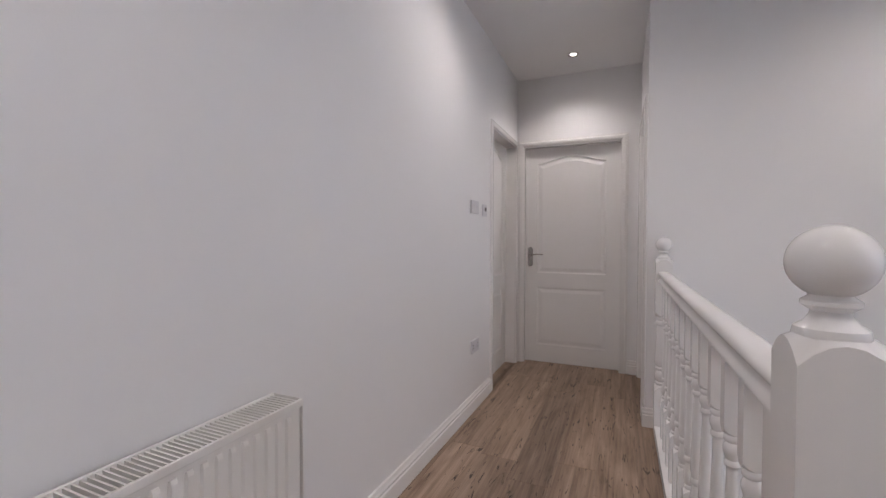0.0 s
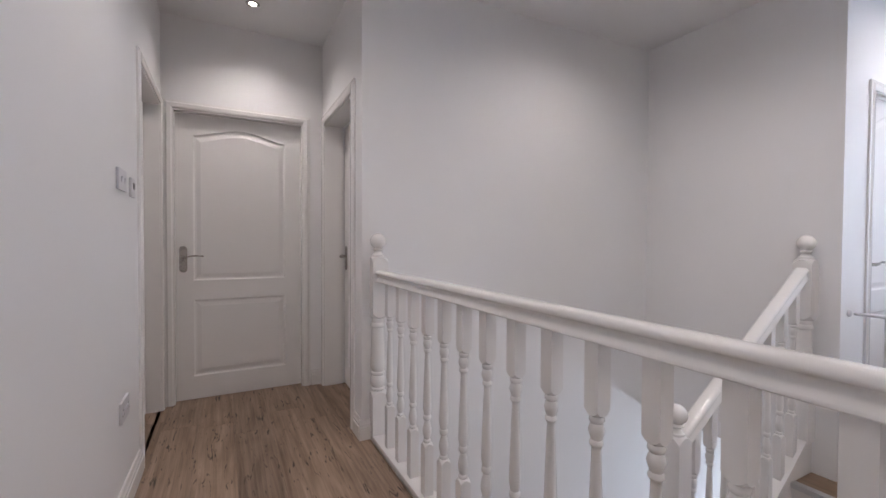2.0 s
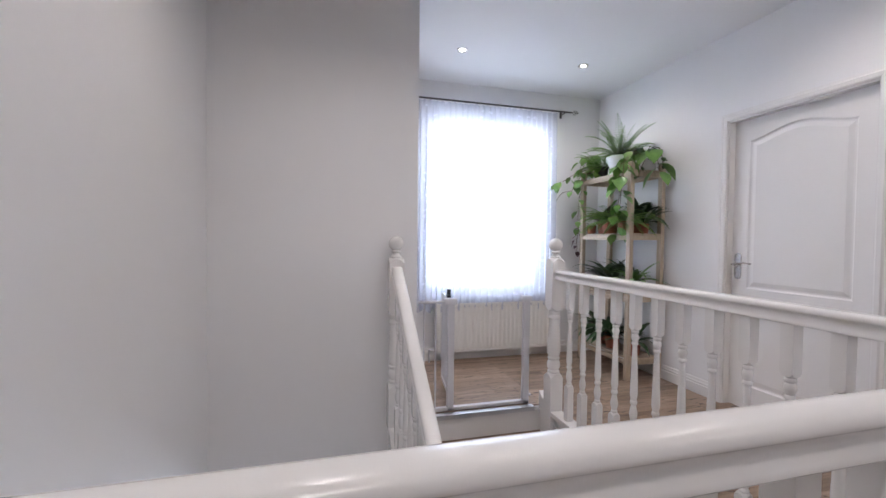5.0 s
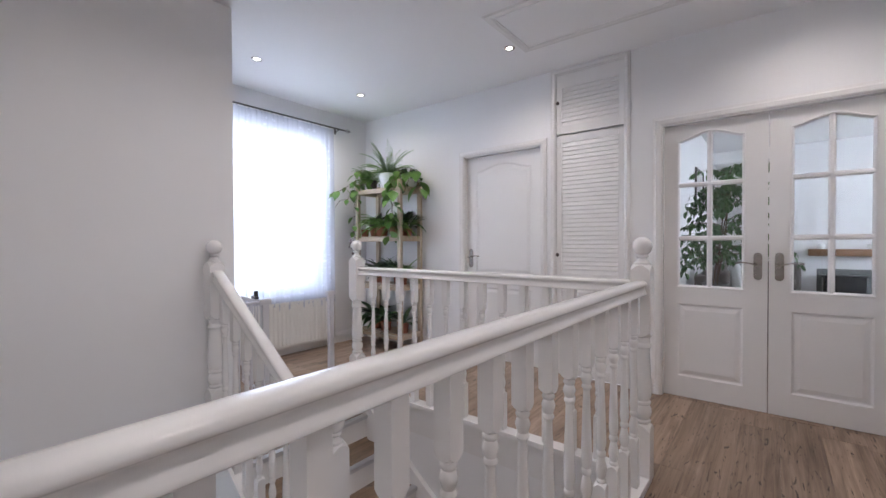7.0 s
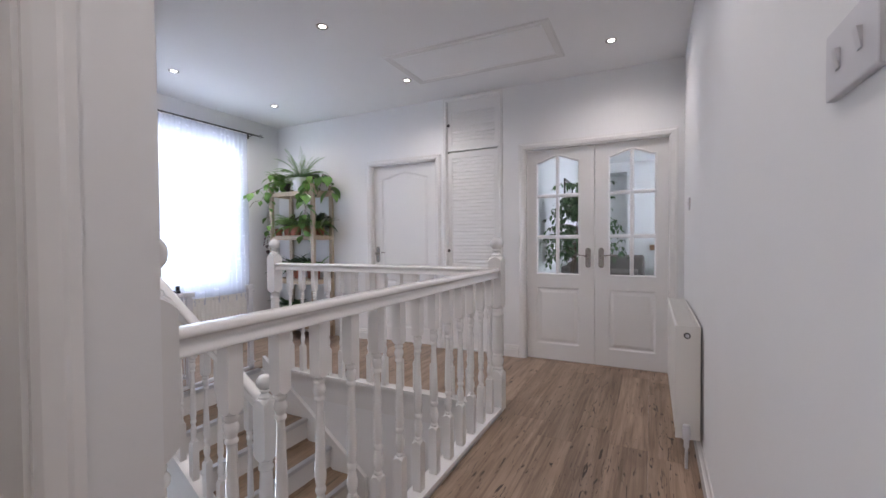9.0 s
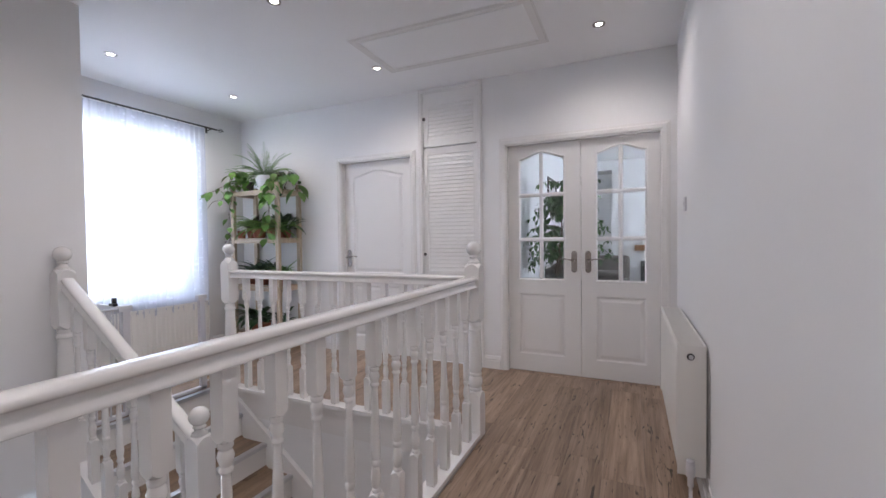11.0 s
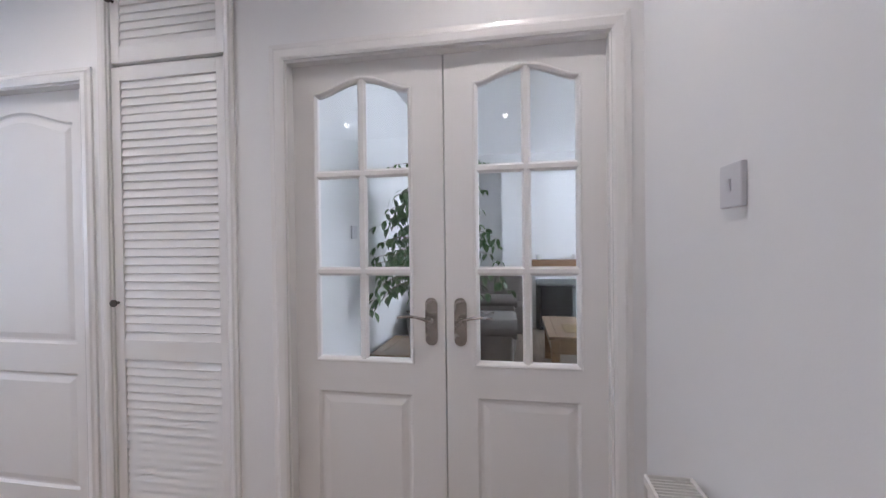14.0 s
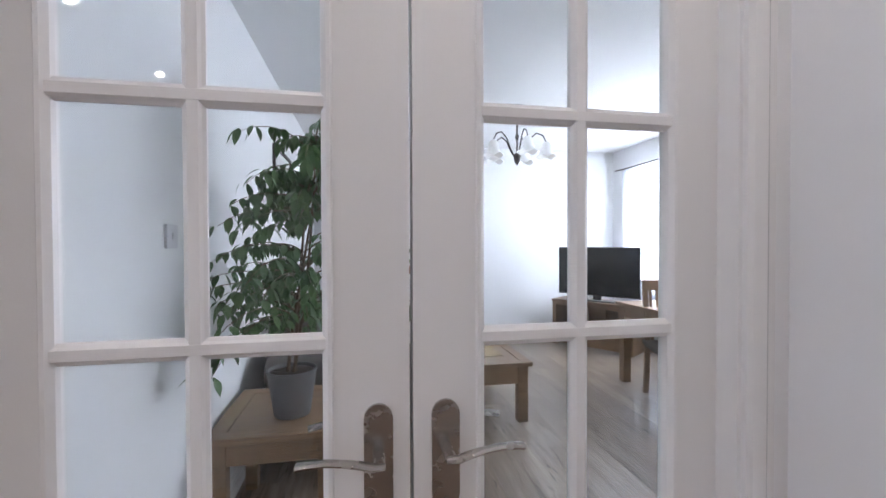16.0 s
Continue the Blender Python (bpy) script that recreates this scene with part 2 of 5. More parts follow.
STEEL = material("aluminium_nosing", (0.62, 0.62, 0.64), 0.32, 1.0, vary=0.05)
PVC = material("white_window_frame", (0.80, 0.80, 0.80), 0.35, vary=0.01)
FROST = glow("frosted_lamp_shade", (1.0, 0.95, 0.9), 0.15)
BULB = glow("lit_downlight", (1.0, 0.93, 0.82), 9.0)
LAWN = material("lawn", (0.06, 0.10, 0.03), 0.95, vary=0.4, scale=5, bump=0.6)
MAT = material("woven_mat", (0.36, 0.27, 0.16), 0.9, vary=0.2, scale=60, bump=0.6, bump_scale=120)
FOIL = material("crumpled_foil", (0.55, 0.54, 0.53), 0.4, 0.9, vary=0.2, scale=30, bump=0.8, bump_scale=60)
PAPER = material("print_paper", (0.55, 0.55, 0.54), 0.6, vary=0.35, scale=6)


# ---- mesh building ----
class Shape:
    """Collects vertices and faces of one mesh."""

    def __init__(self):
        self.v, self.f, self.smooth = [], [], set()

    def add(self, verts, faces, smooth=False):
        base = len(self.v)
        self.v += [tuple(p) for p in verts]
        for f in faces:
            if smooth:
                self.smooth.add(len(self.f))
            self.f.append([base + i for i in f])
        return self

    def box(self, x0, x1, y0, y1, z0, z1, bevel=0.0):
        if not bevel:
            v = [(x, y, z) for z in (z0, z1) for x, y in ((x0, y0), (x1, y0), (x1, y1), (x0, y1))]
            return self.add(v, [(3, 2, 1, 0), (4, 5, 6, 7), (0, 1, 5, 4), (1, 2, 6, 5), (2, 3, 7, 6), (3, 0, 4, 7)])
        bm = bmesh.new()
        bmesh.ops.create_cube(bm, size=1.0)
        for p in bm.verts:
            p.co = Vector(((x0 + x1) / 2 + p.co.x * (x1 - x0), (y0 + y1) / 2 + p.co.y * (y1 - y0), (z0 + z1) / 2 + p.co.z * (z1 - z0)))
        bmesh.ops.bevel(bm, geom=bm.edges[:], offset=bevel, segments=2, profile=0.6, affect="EDGES")
        return self.take(bm)

    def take(self, bm, smooth=False):
        bm.verts.index_update()
        self.add([p.co[:] for p in bm.verts], [[p.index for p in f.verts] for f in bm.faces], smooth)
        bm.free()
        return self

    def lathe(self, profile, n=16, at=(0, 0, 0), caps=True):
        """A turned body from (radius, height) pairs."""
        v, f = [], []
        for r, z in profile:
            v += [(at[0] + r * math.cos(2 * math.pi * i / n), at[1] + r * math.sin(2 * math.pi * i / n), at[2] + z) for i in range(n)]
        for k in range(len(profile) - 1):
            f += [(k * n + i, k * n + (i + 1) % n, (k + 1) * n + (i + 1) % n, (k + 1) * n + i) for i in range(n)]
        self.add(v, f, True)
        if caps:
            base = len(self.v) - n * len(profile)
            self.f.append([base + i for i in reversed(range(n))])
            self.f.append([base + n * (len(profile) - 1) + i for i in range(n)])
        return self

    def loft(self, rings, closed=True, smooth=False, caps=False):
        n = len(rings[0])
        v = [p for r in rings for p in r]
        f = []
        for k in range(len(rings) - 1):
            for i in range(n if closed else n - 1):
                j = (i + 1) % n
                f.append((k * n + i, k * n + j, (k + 1) * n + j, (k + 1) * n + i))
        if caps:
            f += [tuple(reversed(range(n))), tuple((len(rings) - 1) * n + i for i in range(n))]
        return self.add(v, f, smooth)

    def tube(self, path, radius, n=8, flat=1.0, smooth=True):
        """A round or flattened rod along a path; radius may be one number or one for each point."""
        rings = []
        pts = [Vector(p) for p in path]
        for i, p in enumerate(pts):
            d = (pts[min(i + 1, len(pts) - 1)] - pts[max(i - 1, 0)]).normalized()
            side = d.cross(Vector((0, 0, 1)))
            side = side.normalized() if side.length > 1e-3 else Vector((1, 0, 0))
            up = side.cross(d)
            r = radius[i] if isinstance(radius, (list, tuple)) else radius
            rings.append([p + side * r * math.cos(2 * math.pi * k / n) + up * r * flat * math.sin(2 * math.pi * k / n) for k in range(n)])
        return self.loft(rings, True, smooth, True)

    def holed(self, outer, holes, y0, y1):
        """A slab in the xz plane between y0 and y1 with through holes."""
        for y, flip in ((y0, False), (y1, True)):
            bm = bmesh.new()
            edges = []
            for loop in [outer] + holes:
                vs = [bm.verts.new((x, y, z)) for x, z in loop]
                edges += [bm.edges.new((vs[i], vs[(i + 1) % len(vs)])) for i in range(len(vs))]
            bmesh.ops.triangle_fill(bm, use_beauty=True, use_dissolve=False, edges=edges, normal=(0, -1 if not flip else 1, 0))
            self.take(bm)
        for k, loop in enumerate([outer] + holes):
            a = [(x, y0, z) for x, z in loop]
            b = [(x, y1, z) for x, z in loop]
            self.loft([a, b] if k == 0 else [b, a])
        return self

    def mesh(self, name, mat):
        me = bpy.data.meshes.new(name)
        me.from_pydata(self.v, [], self.f)
        if self.smooth:
            me.polygons.foreach_set("use_smooth", [i in self.smooth for i in range(len(self.f))])
        me.materials.append(mat)
        me.validate()
        bm = bmesh.new()
        bm.from_mesh(me)
        bmesh.ops.recalc_face_normals(bm, faces=bm.faces[:])
        bm.to_mesh(me)
        bm.free()
        if self.smooth:
            me.set_sharp_from_angle(angle=radians(38))
        return me


def thing(name, shape, mat, m=None, parent=None, label="", category="", group="", kind=""):
    ob = new(name, shape.mesh(name, mat) if shape else None)
    if parent:
        ob.parent = parent
    if m is not None:
        ob.matrix_basis = m
    return tagged(ob, label, category, group, kind)


def offset(poly, d):
    """A closed outline moved inwards by d."""
    out, n = [], len(poly)
    area = sum(poly[i][0] * poly[(i + 1) % n][1] - poly[(i + 1) % n][0] * poly[i][1] for i in range(n))
    s = 1 if area > 0 else -1
    for i in range(n):
        a, b, c = Vector(poly[i - 1]), Vector(poly[i]), Vector(poly[(i + 1) % n])
        e, g = (b - a).normalized(), (c - b).normalized()
        p, q = Vector((-e.y, e.x)) * s, Vector((-g.y, g.x)) * s
        w = (p + q)
        w = w / max(0.4, w.dot(p)) if w.length > 1e-6 else p
        out.append(tuple(b + w * d))
    return out


def arch_outline(x0, x1, z0, z1, rise, n=16):
    """A panel outline with a bowed top."""
    top = [(x1 + (x0 - x1) * i / n, z1 + rise * math.sin(math.pi * i / n) ** 1.7) for i in range(n + 1)]
    return [(x0, z0), (x1, z0)] + top


# ---- structure ----
CEILING = 2.62


def wall(name, axis, a, b, lo, hi, z0, z1, openings=(), mat=WALL, label=""):
    """A wall between planes a and b of one axis, from lo to hi along the other, with openings (from, to, bottom, top)."""
    s = Shape()

    def block(p, q, u, w):
        if q - p > 1e-4 and w - u > 1e-4:
            if axis == "x":
                s.box(a, b, p, q, u, w)
            else:
                s.box(p, q, a, b, u, w)
    edge = lo
    for p, q, u, w in sorted(openings):
        block(edge, p, z0, z1)
        block(p, q, z0, u)
        block(p, q, w, z1)
        edge = q
    block(edge, hi, z0, z1)
    return thing(name, s, mat, label=label or "white painted plaster wall", category="wall", kind="structure")


DD = (-0.868, 0.362, 2.005)       # double door: from, to, height
SD = (1.316, 2.164, 2.005)        # panelled door in the south wall
CU = (0.615, 1.192, 2.585)        # louvred cupboard
FD = (-0.880, -0.035, 2.005)      # far door
WD = (3.09, 3.85, 2.005)          # door in the west wall
ED = (3.06, 3.85, 2.005)          # door opposite
ND = (2.74, 3.46, 2.005)          # door by the window
WIN = (0.0, 1.255, 0.62, 2.31)

wall("wall_west", "x", -1.08, -0.94, 2.95, 3.92, -0.2, CEILING, [(WD[0], WD[1], -0.03, WD[2])])


def west_face(y):
    """The corridor wall runs slightly askew."""
    return -0.94 - 0.03 * (2.95 - y) / 3.55


def corridor_wall():
    s = Shape()
    s.loft([[(-1.08, -0.60, z), (west_face(-0.60), -0.60, z), (-0.94, 2.95, z), (-1.08, 2.95, z)] for z in (-0.2, CEILING)], caps=True)
    return thing("wall_west_corridor", s, WALL, label="white painted plaster wall along the corridor", category="wall", kind="structure")


corridor_wall()


def stair_wall():
    s = Shape()
    s.loft([[(0.11, 2.872, z), (2.39, 2.770, z), (4.60, 2.770, z), (4.60, 3.03, z), (0.11, 3.03, z)] for z in (-2.65, CEILING)], caps=True)
    return thing("wall_stair_north", s, WALL, label="white painted plaster wall over the stairwell", category="wall", kind="structure")


stair_wall()
wall("wall_south", "y", -0.74, -0.60, -1.08, 3.64, -0.2, CEILING,
     [(DD[0], DD[1], -0.03, DD[2]), (SD[0], SD[1], -0.03, SD[2]), (CU[0], CU[1], -0.03, CU[2])])
wall("wall_north", "y", 3.92, 4.06, -1.08, 0.25, -0.2, CEILING, [(FD[0], FD[1], -0.03, FD[2])])
wall("wall_corridor", "x", 0.11, 0.36, 3.03, 3.92, -0.2, CEILING, [(ED[0], ED[1], -0.03, ED[2])])
wall("wall_stair_east", "x", 2.39, 2.53, 1.59, 2.770, -0.2, CEILING)
wall("wall_landing_north", "y", 1.59, 1.73, 2.53, 3.64, -0.2, CEILING, [(ND[0], ND[1], -0.03, ND[2])])
wall("wall_window", "x", 3.64, 3.92, -0.74, 1.73, -0.2, CEILING, [WIN])
wall("wall_well_west", "x", 0.11, 0.235, 0.54, 2.88, -2.65, -0.2)
wall("wall_well_south", "y", 0.54, 0.665, 0.235, 4.60, -2.65, -0.2)
wall("wall_hall_east", "x", 4.60, 4.80, 0.54, 2.95, -2.65, -0.2, [(0.62, 1.567, -2.30, -1.31)])
thing("ceiling", Shape().box(-1.08, 3.92, -0.74, 4.06, CEILING, CEILING + 0.12), CEIL, label="white painted ceiling", category="ceiling", kind="structure")
thing("floor", Shape().box(-1.08, 0.235, -0.60, 4.06, -0.2, -0.012).box(0.235, 3.64, -0.60, 0.665, -0.2, -0.012)
      .box(2.44, 3.64, 0.665, 1.73, -0.2, -0.012).box(2.53, 4.60, 1.73, 2.775, -0.2, -0.012).box(3.64, 4.6, 0.54, 1.73, -0.2, -0.02), GLOSS,
      label="upper floor under brown oak laminate boards", category="floor", kind="structure")
thing("floor_hall", Shape().box(0.11, 4.8, 0.54, 2.95, -2.75, -2.65), material("hall_floor_tile", (0.5, 0.48, 0.46), 0.4, vary=0.1), label="pale floor of the lower hall", category="floor", kind="structure")
# living room
wall("wall_living_east", "x", 0.50, 0.64, -6.0, -0.74, -0.2, CEILING)
wall("wall_living_far", "y", -5.60, -5.46, -4.0, -0.31, -0.2, CEILING)
wall("wall_living_recess", "y", -6.14, -6.0, -0.45, 0.64, -0.2, CEILING)
wall("wall_living_recess_side", "x", -0.45, -0.31, -6.0, -5.60, -0.2, CEILING)
wall("wall_living_west", "x", -3.96, -3.74, -5.46, -0.74, -0.2, CEILING, [(-5.0, -2.5, 0.75, 2.25)])
wall("wall_living_north", "y", -0.74, -0.62, -3.96, -1.08, -0.2, CEILING)
thing("ceiling_living", Shape().box(-3.96, 0.64, -6.14, -0.74, CEILING, CEILING + 0.12).box(-0.31, 0.50, -6.0, -5.46, 2.44, CEILING), CEIL, label="white painted living room ceiling", category="ceiling", kind="structure")
thing("floor_living", Shape().box(-3.96, 0.64, -6.14, -0.60, -0.2, -0.012), LIVINGWOOD, label="living room floor under grey oak laminate", category="floor", kind="structure")
thing("ground", Shape().box(-250, 250, -250, 250, -2.95, -2.80), LAWN, label="green lawn round the house", category="ground", kind="structure")


def architrave(name, width, height, m, wide=0.05):
    """A moulded surround for an opening, in the plane y = 0, proud towards -y, with the lining inside."""
    s = Shape()
    prof = [(-0.004, 0.0), (-0.004, 0.012), (0.006, 0.017), (wide * 0.55, 0.019), (wide * 0.72, 0.013), (wide, 0.011), (wide, 0.0)]
    rings = []
    for d, h in prof:
        rings.append([(-d, -h, 0.0), (-d, -h, height + d), (width + d, -h, height + d), (width + d, -h, 0.0)])
    s.loft(rings, closed=False)
    for x0, x1 in ((-0.004, 0.012), (width - 0.012, width + 0.004)):
        s.box(x0, x1, -0.002, 0.136, 0.0, height)
    s.box(0.012, width - 0.012, -0.002, 0.136, height - 0.014, height + 0.004)
    return thing(name, s, GLOSS, m, label="white gloss painted door architrave and lining", category="door frame", kind="structure")


def lever_handle(side, z, parent, y=0.0):
    """Backplate with screws and a curved lever that points to side (+1 or -1 on x)."""
    plate = Shape()
    outline = []
    for cz, a0 in ((0.068, 0), (-0.068, 180)):
        outline += [(0.0235 * math.cos(radians(a0 + i * 22.5)), cz + 0.0235 * math.sin(radians(a0 + i * 22.5))) for i in range(9)]
    plate.holed(outline, [], -0.007, 0.0)
    return plate


def add_handle(parent, x, z, y, side):
    plate = lever_handle(side, z, parent)
    p = thing("handle_plate", plate, NICKEL, pose(x, y, z), parent)
    s = Shape()
    s.tube([(0, -0.006, 0.012), (0, -0.05, 0.012)], 0.0095, 12)
    s.tube([(side * d, -0.05 - c, 0.012 + e) for d, c, e in ((-0.008, 0, 0), (0.012, 0.002, 0.001), (0.03, 0.003, 0.007), (0.055, 0.003, 0.012), (0.08, 0.001, 0.014), (0.105, -0.003, 0.012), (0.122, -0.006, 0.009))],
           [0.008, 0.010, 0.0095, 0.0085, 0.0085, 0.0095, 0.010], 10, flat=0.62)
    for sz in (0.076, -0.076):
        s.lathe([(0.0, -0.0085), (0.0045, -0.0082), (0.0052, -0.007), (0.0052, 0.0)], 10)
        k = len(s.v) - 40
        for i in range(k, len(s.v)):
            vx, vy, vz = s.v[i]
            s.v[i] = (vx, vz, vy + sz)
    return p, thing("lever", s, NICKEL, pose(x, y, z), parent)


def raised_panel(loop, y, parent, mat=SATIN):
    """A moulded panel that fills its opening: a groove round a raised field."""
    steps = [(-0.004, 0.000), (0.010, 0.010), (0.020, 0.010), (0.046, 0.003)]
    rings = [[(x, y + dy, z) for x, z in offset(loop, d)] for d, dy in steps]
    s = Shape().loft(rings)
    n = len(loop)
    base = len(s.v) - n
    s.f.append([base + i for i in range(n)])
    return thing("panel", s, mat, None, parent)


def panel_door(name, width, height, m, handle="l", label="white panelled door, closed, with a lever handle", depth=0.055):
    root = thing(name, None, None, m, label=label, category="door", kind="structure")
    w, h, y = width - 0.006, height - 0.012, depth
    mx = 0.118
    loops = [arch_outline(mx, w - mx, 0.835, 1.845, 0.062), [(mx, 0.165), (w - mx, 0.165), (w - mx, 0.70), (mx, 0.70)]]
    s = Shape().holed([(0.002, 0.004), (w, 0.004), (w, h), (0.002, h)], loops, y, y + 0.038)
    thing("leaf", s, SATIN, None, root)
    for k in loops:
        raised_panel(k, y, root)
    back = Shape().box(0.05, w - 0.05, y + 0.030, y + 0.036, 0.1, h - 0.06)
    thing("door_core", back, SATIN, None, root)
    hx = 0.058 if handle == "l" else w - 0.058
    add_handle(root, hx, 0.985, y, 1 if handle == "l" else -1)
    for hz in (0.22, 1.0, 1.78):
        xx = w + 0.001 if handle == "l" else 0.0
        thing("hinge", Shape().lathe([(0.005, 0), (0.006, 0.004), (0.006, 0.076), (0.005, 0.08)], 10), NICKEL, pose(xx, y - 0.003, hz), root)
    return root


architrave("trim_far_door", FD[1] - FD[0], FD[2], pose(FD[0], 3.92, 0))
panel_door("door_1", FD[1] - FD[0], FD[2], pose(FD[0], 3.92, 0))
architrave("trim_west_door", WD[1] - WD[0], WD[2], pose(-0.94, WD[0], 0, 0, 0, 90), 0.04)
panel_door("door_2", WD[1] - WD[0], WD[2], pose(-0.94, WD[0], 0, 0, 0, 90), "l", depth=0.085)
architrave("trim_corridor_door", ED[1] - ED[0], ED[2], pose(0.11, ED[1], 0, 0, 0, -90), 0.062)
panel_door("door_3", ED[1] - ED[0], ED[2], pose(0.11, ED[1], 0, 0, 0, -90), depth=0.155)
architrave("trim_south_door", SD[1] - SD[0], SD[2], pose(SD[1], -0.60, 0, 0, 0, 180))
panel_door("door_4", SD[1] - SD[0], SD[2], pose(SD[1], -0.60, 0, 0, 0, 180), depth=0.05)
architrave("trim_landing_door", ND[1] - ND[0], ND[2], pose(ND[0], 1.59, 0))
panel_door("door_5", ND[1] - ND[0], ND[2], pose(ND[0], 1.59, 0), depth=0.03)


def glazed_door(name, width, height, m, handle):
    root = thing(name, None, None, m, label="white part-glazed door of a closed pair with a nickel lever", category="door", kind="structure")
    w, h, y = width - 0.004, height - 0.012, 0.045
    left, right = (0.105, w - 0.131) if handle == "r" else (0.118, w - 0.102)
    zs = (0.815, 1.150, 1.184, 1.537, 1.571, 1.872)
    opening = arch_outline(left, right, zs[0], zs[5], 0.055)
    low = [(left, 0.155), (right, 0.155), (right, 0.688), (left, 0.688)]
    thing("leaf", Shape().holed([(0.002, 0.004), (w, 0.004), (w, h), (0.002, h)], [opening, low], y, y + 0.04), SATIN, None, root)
    raised_panel(low, y, root)
    thing("door_core", Shape().box(left - 0.02, right + 0.02, y + 0.018, y + 0.026, 0.12, 0.72), SATIN, None, root)
    # bead round the glass
    rings = [[(x, yy, z) for x, z in offset(opening, d)] for d, yy in ((-0.009, y - 0.0005), (-0.006, y - 0.004), (0.0, y - 0.003), (0.008, y + 0.006), (0.010, y + 0.014), (0.010, y + 0.026), (0.0, y + 0.041))]
    thing("glazing_bead", Shape().loft(rings), SATIN, None, root)
    mid = (left + right) / 2
    prof = [(-0.017, 0.016), (-0.017, 0.010), (-0.012, 0.006), (-0.008, 0.001), (0.008, 0.001), (0.012, 0.006), (0.017, 0.010), (0.017, 0.016), (0.012, 0.030), (-0.012, 0.030)]
    s = Shape()
    s.loft([[(mid + a, y + b, z) for a, b in prof] for z in (zs[0], zs[5] + 0.055)], caps=True)
    thing("glazing_bar", s, SATIN, None, root)
    for z in ((zs[1] + zs[2]) / 2, (zs[3] + zs[4]) / 2):
        thing("glazing_bar", Shape().loft([[(x, y + b - 0.0006, z + a) for a, b in prof] for x in (left, right)], caps=True), SATIN, None, root)
    for x0, x1 in ((left - 0.004, mid), (mid, right + 0.004)):
        for z0, z1 in ((zs[0] - 0.004, (zs[1] + zs[2]) / 2), ((zs[1] + zs[2]) / 2, (zs[3] + zs[4]) / 2), ((zs[3] + zs[4]) / 2, zs[5] + 0.06)):
            pane = thing("pane", Shape().box(x0, x1, y + 0.018, y + 0.022, z0, z1), GLASS, None, root, label="clear glass pane")
            pane.visible_shadow = False
    hx = 0.056 if handle == "l" else w - 0.052
    add_handle(root, hx, 0.975, y, 1 if handle == "l" else -1)
    for ob in add_handle(root, hx, 0.975, y + 0.04, 1 if handle == "l" else -1):
        ob.matrix_basis = pose(hx, y + 0.04, 0.975) @ Matrix.Diagonal((1, -1, 1, 1))
    return root


MEET = 0.631
architrave("trim_double_door", DD[1] - DD[0], DD[2], pose(DD[1], -0.60, 0, 0, 0, 180), 0.058)
glazed_door("door_6", MEET, DD[2], pose(DD[1], -0.60, 0, 0, 0, 180), "r")
glazed_door("door_7", DD[1] - DD[0] - MEET, DD[2], pose(DD[1] - MEET, -0.60, 0, 0, 0, 180), "l")


def skirting(name, points, m=None, height=0.115):
    """A moulded board along straight stretches ((x0, y0), (x1, y1), nx, ny): the wall line and the way it faces."""
    s = Shape()
    prof = [(0.0, 0.0), (0.018, 0.0), (0.018, height * 0.62), (0.012, height * 0.66), (0.014, height * 0.76), (0.009, height * 0.84), (0.006, height * 0.97), (0.0, height)]
    for (x0, y0), (x1, y1), nx, ny in points:
        s.loft([[(x + nx * d, y + ny * d, z) for d, z in prof] for x, y in ((x0, y0), (x1, y1))], caps=True)
    return thing(name, s, GLOSS, label="white gloss moulded skirting board", category="skirting", kind="structure")


skirting("baseboard", [((west_face(-0.60), -0.60), (-0.94, 2.95), 1, 0), ((-0.94, 2.95), (-0.94, WD[0] - 0.042), 1, 0), ((0.02, 3.92), (0.11, 3.92), 0, -1),
                       ((0.11, 2.87), (0.11, ED[0] - 0.064), -1, 0), ((0.094, 2.871), (0.157, 2.869), 0, -1),
                       ((DD[1] + 0.06, -0.60), (CU[0] - 0.047, -0.60), 0, 1), ((CU[1] + 0.042, -0.60), (SD[0] - 0.052, -0.60), 0, 1),
                       ((SD[1] + 0.052, -0.60), (3.64, -0.60), 0, 1), ((3.64, -0.584), (3.64, 1.59), -1, 0),
                       ((2.53, 1.59), (ND[0] - 0.052, 1.59), 0, -1), ((ND[1] + 0.052, 1.59), (3.624, 1.59), 0, -1)])
skirting("baseboard_living", [((0.50, -0.75), (0.50, -6.0), -1, 0), ((-0.31, -5.46), (-3.74, -5.46), 0, 1), ((-3.74, -5.444), (-3.74, -0.75), 1, 0)])


# ---- balustrades ----
def square_ring(h, z, dip=0.0, n=6):
    """Points round a square; dip lowers (or lifts) the corners, as where a lathe has cut into the block."""
    ring = []
    for k in range(4):
        for i in range(n):
            u = -1 + 2 * i / n
            x, y = ((u, -1), (1, u), (-u, 1), (-1, -u))[k]
            ring.append((h * x, h * y, z - dip * (x * x + y * y - 1)))
    return ring


def round_ring(r, z, n=6):
    """The same points drawn in to a circle."""
    return [(r * x / math.hypot(x, y), r * y / math.hypot(x, y), z) for x, y, _ in square_ring(1.0, 0.0, 0.0, n)]


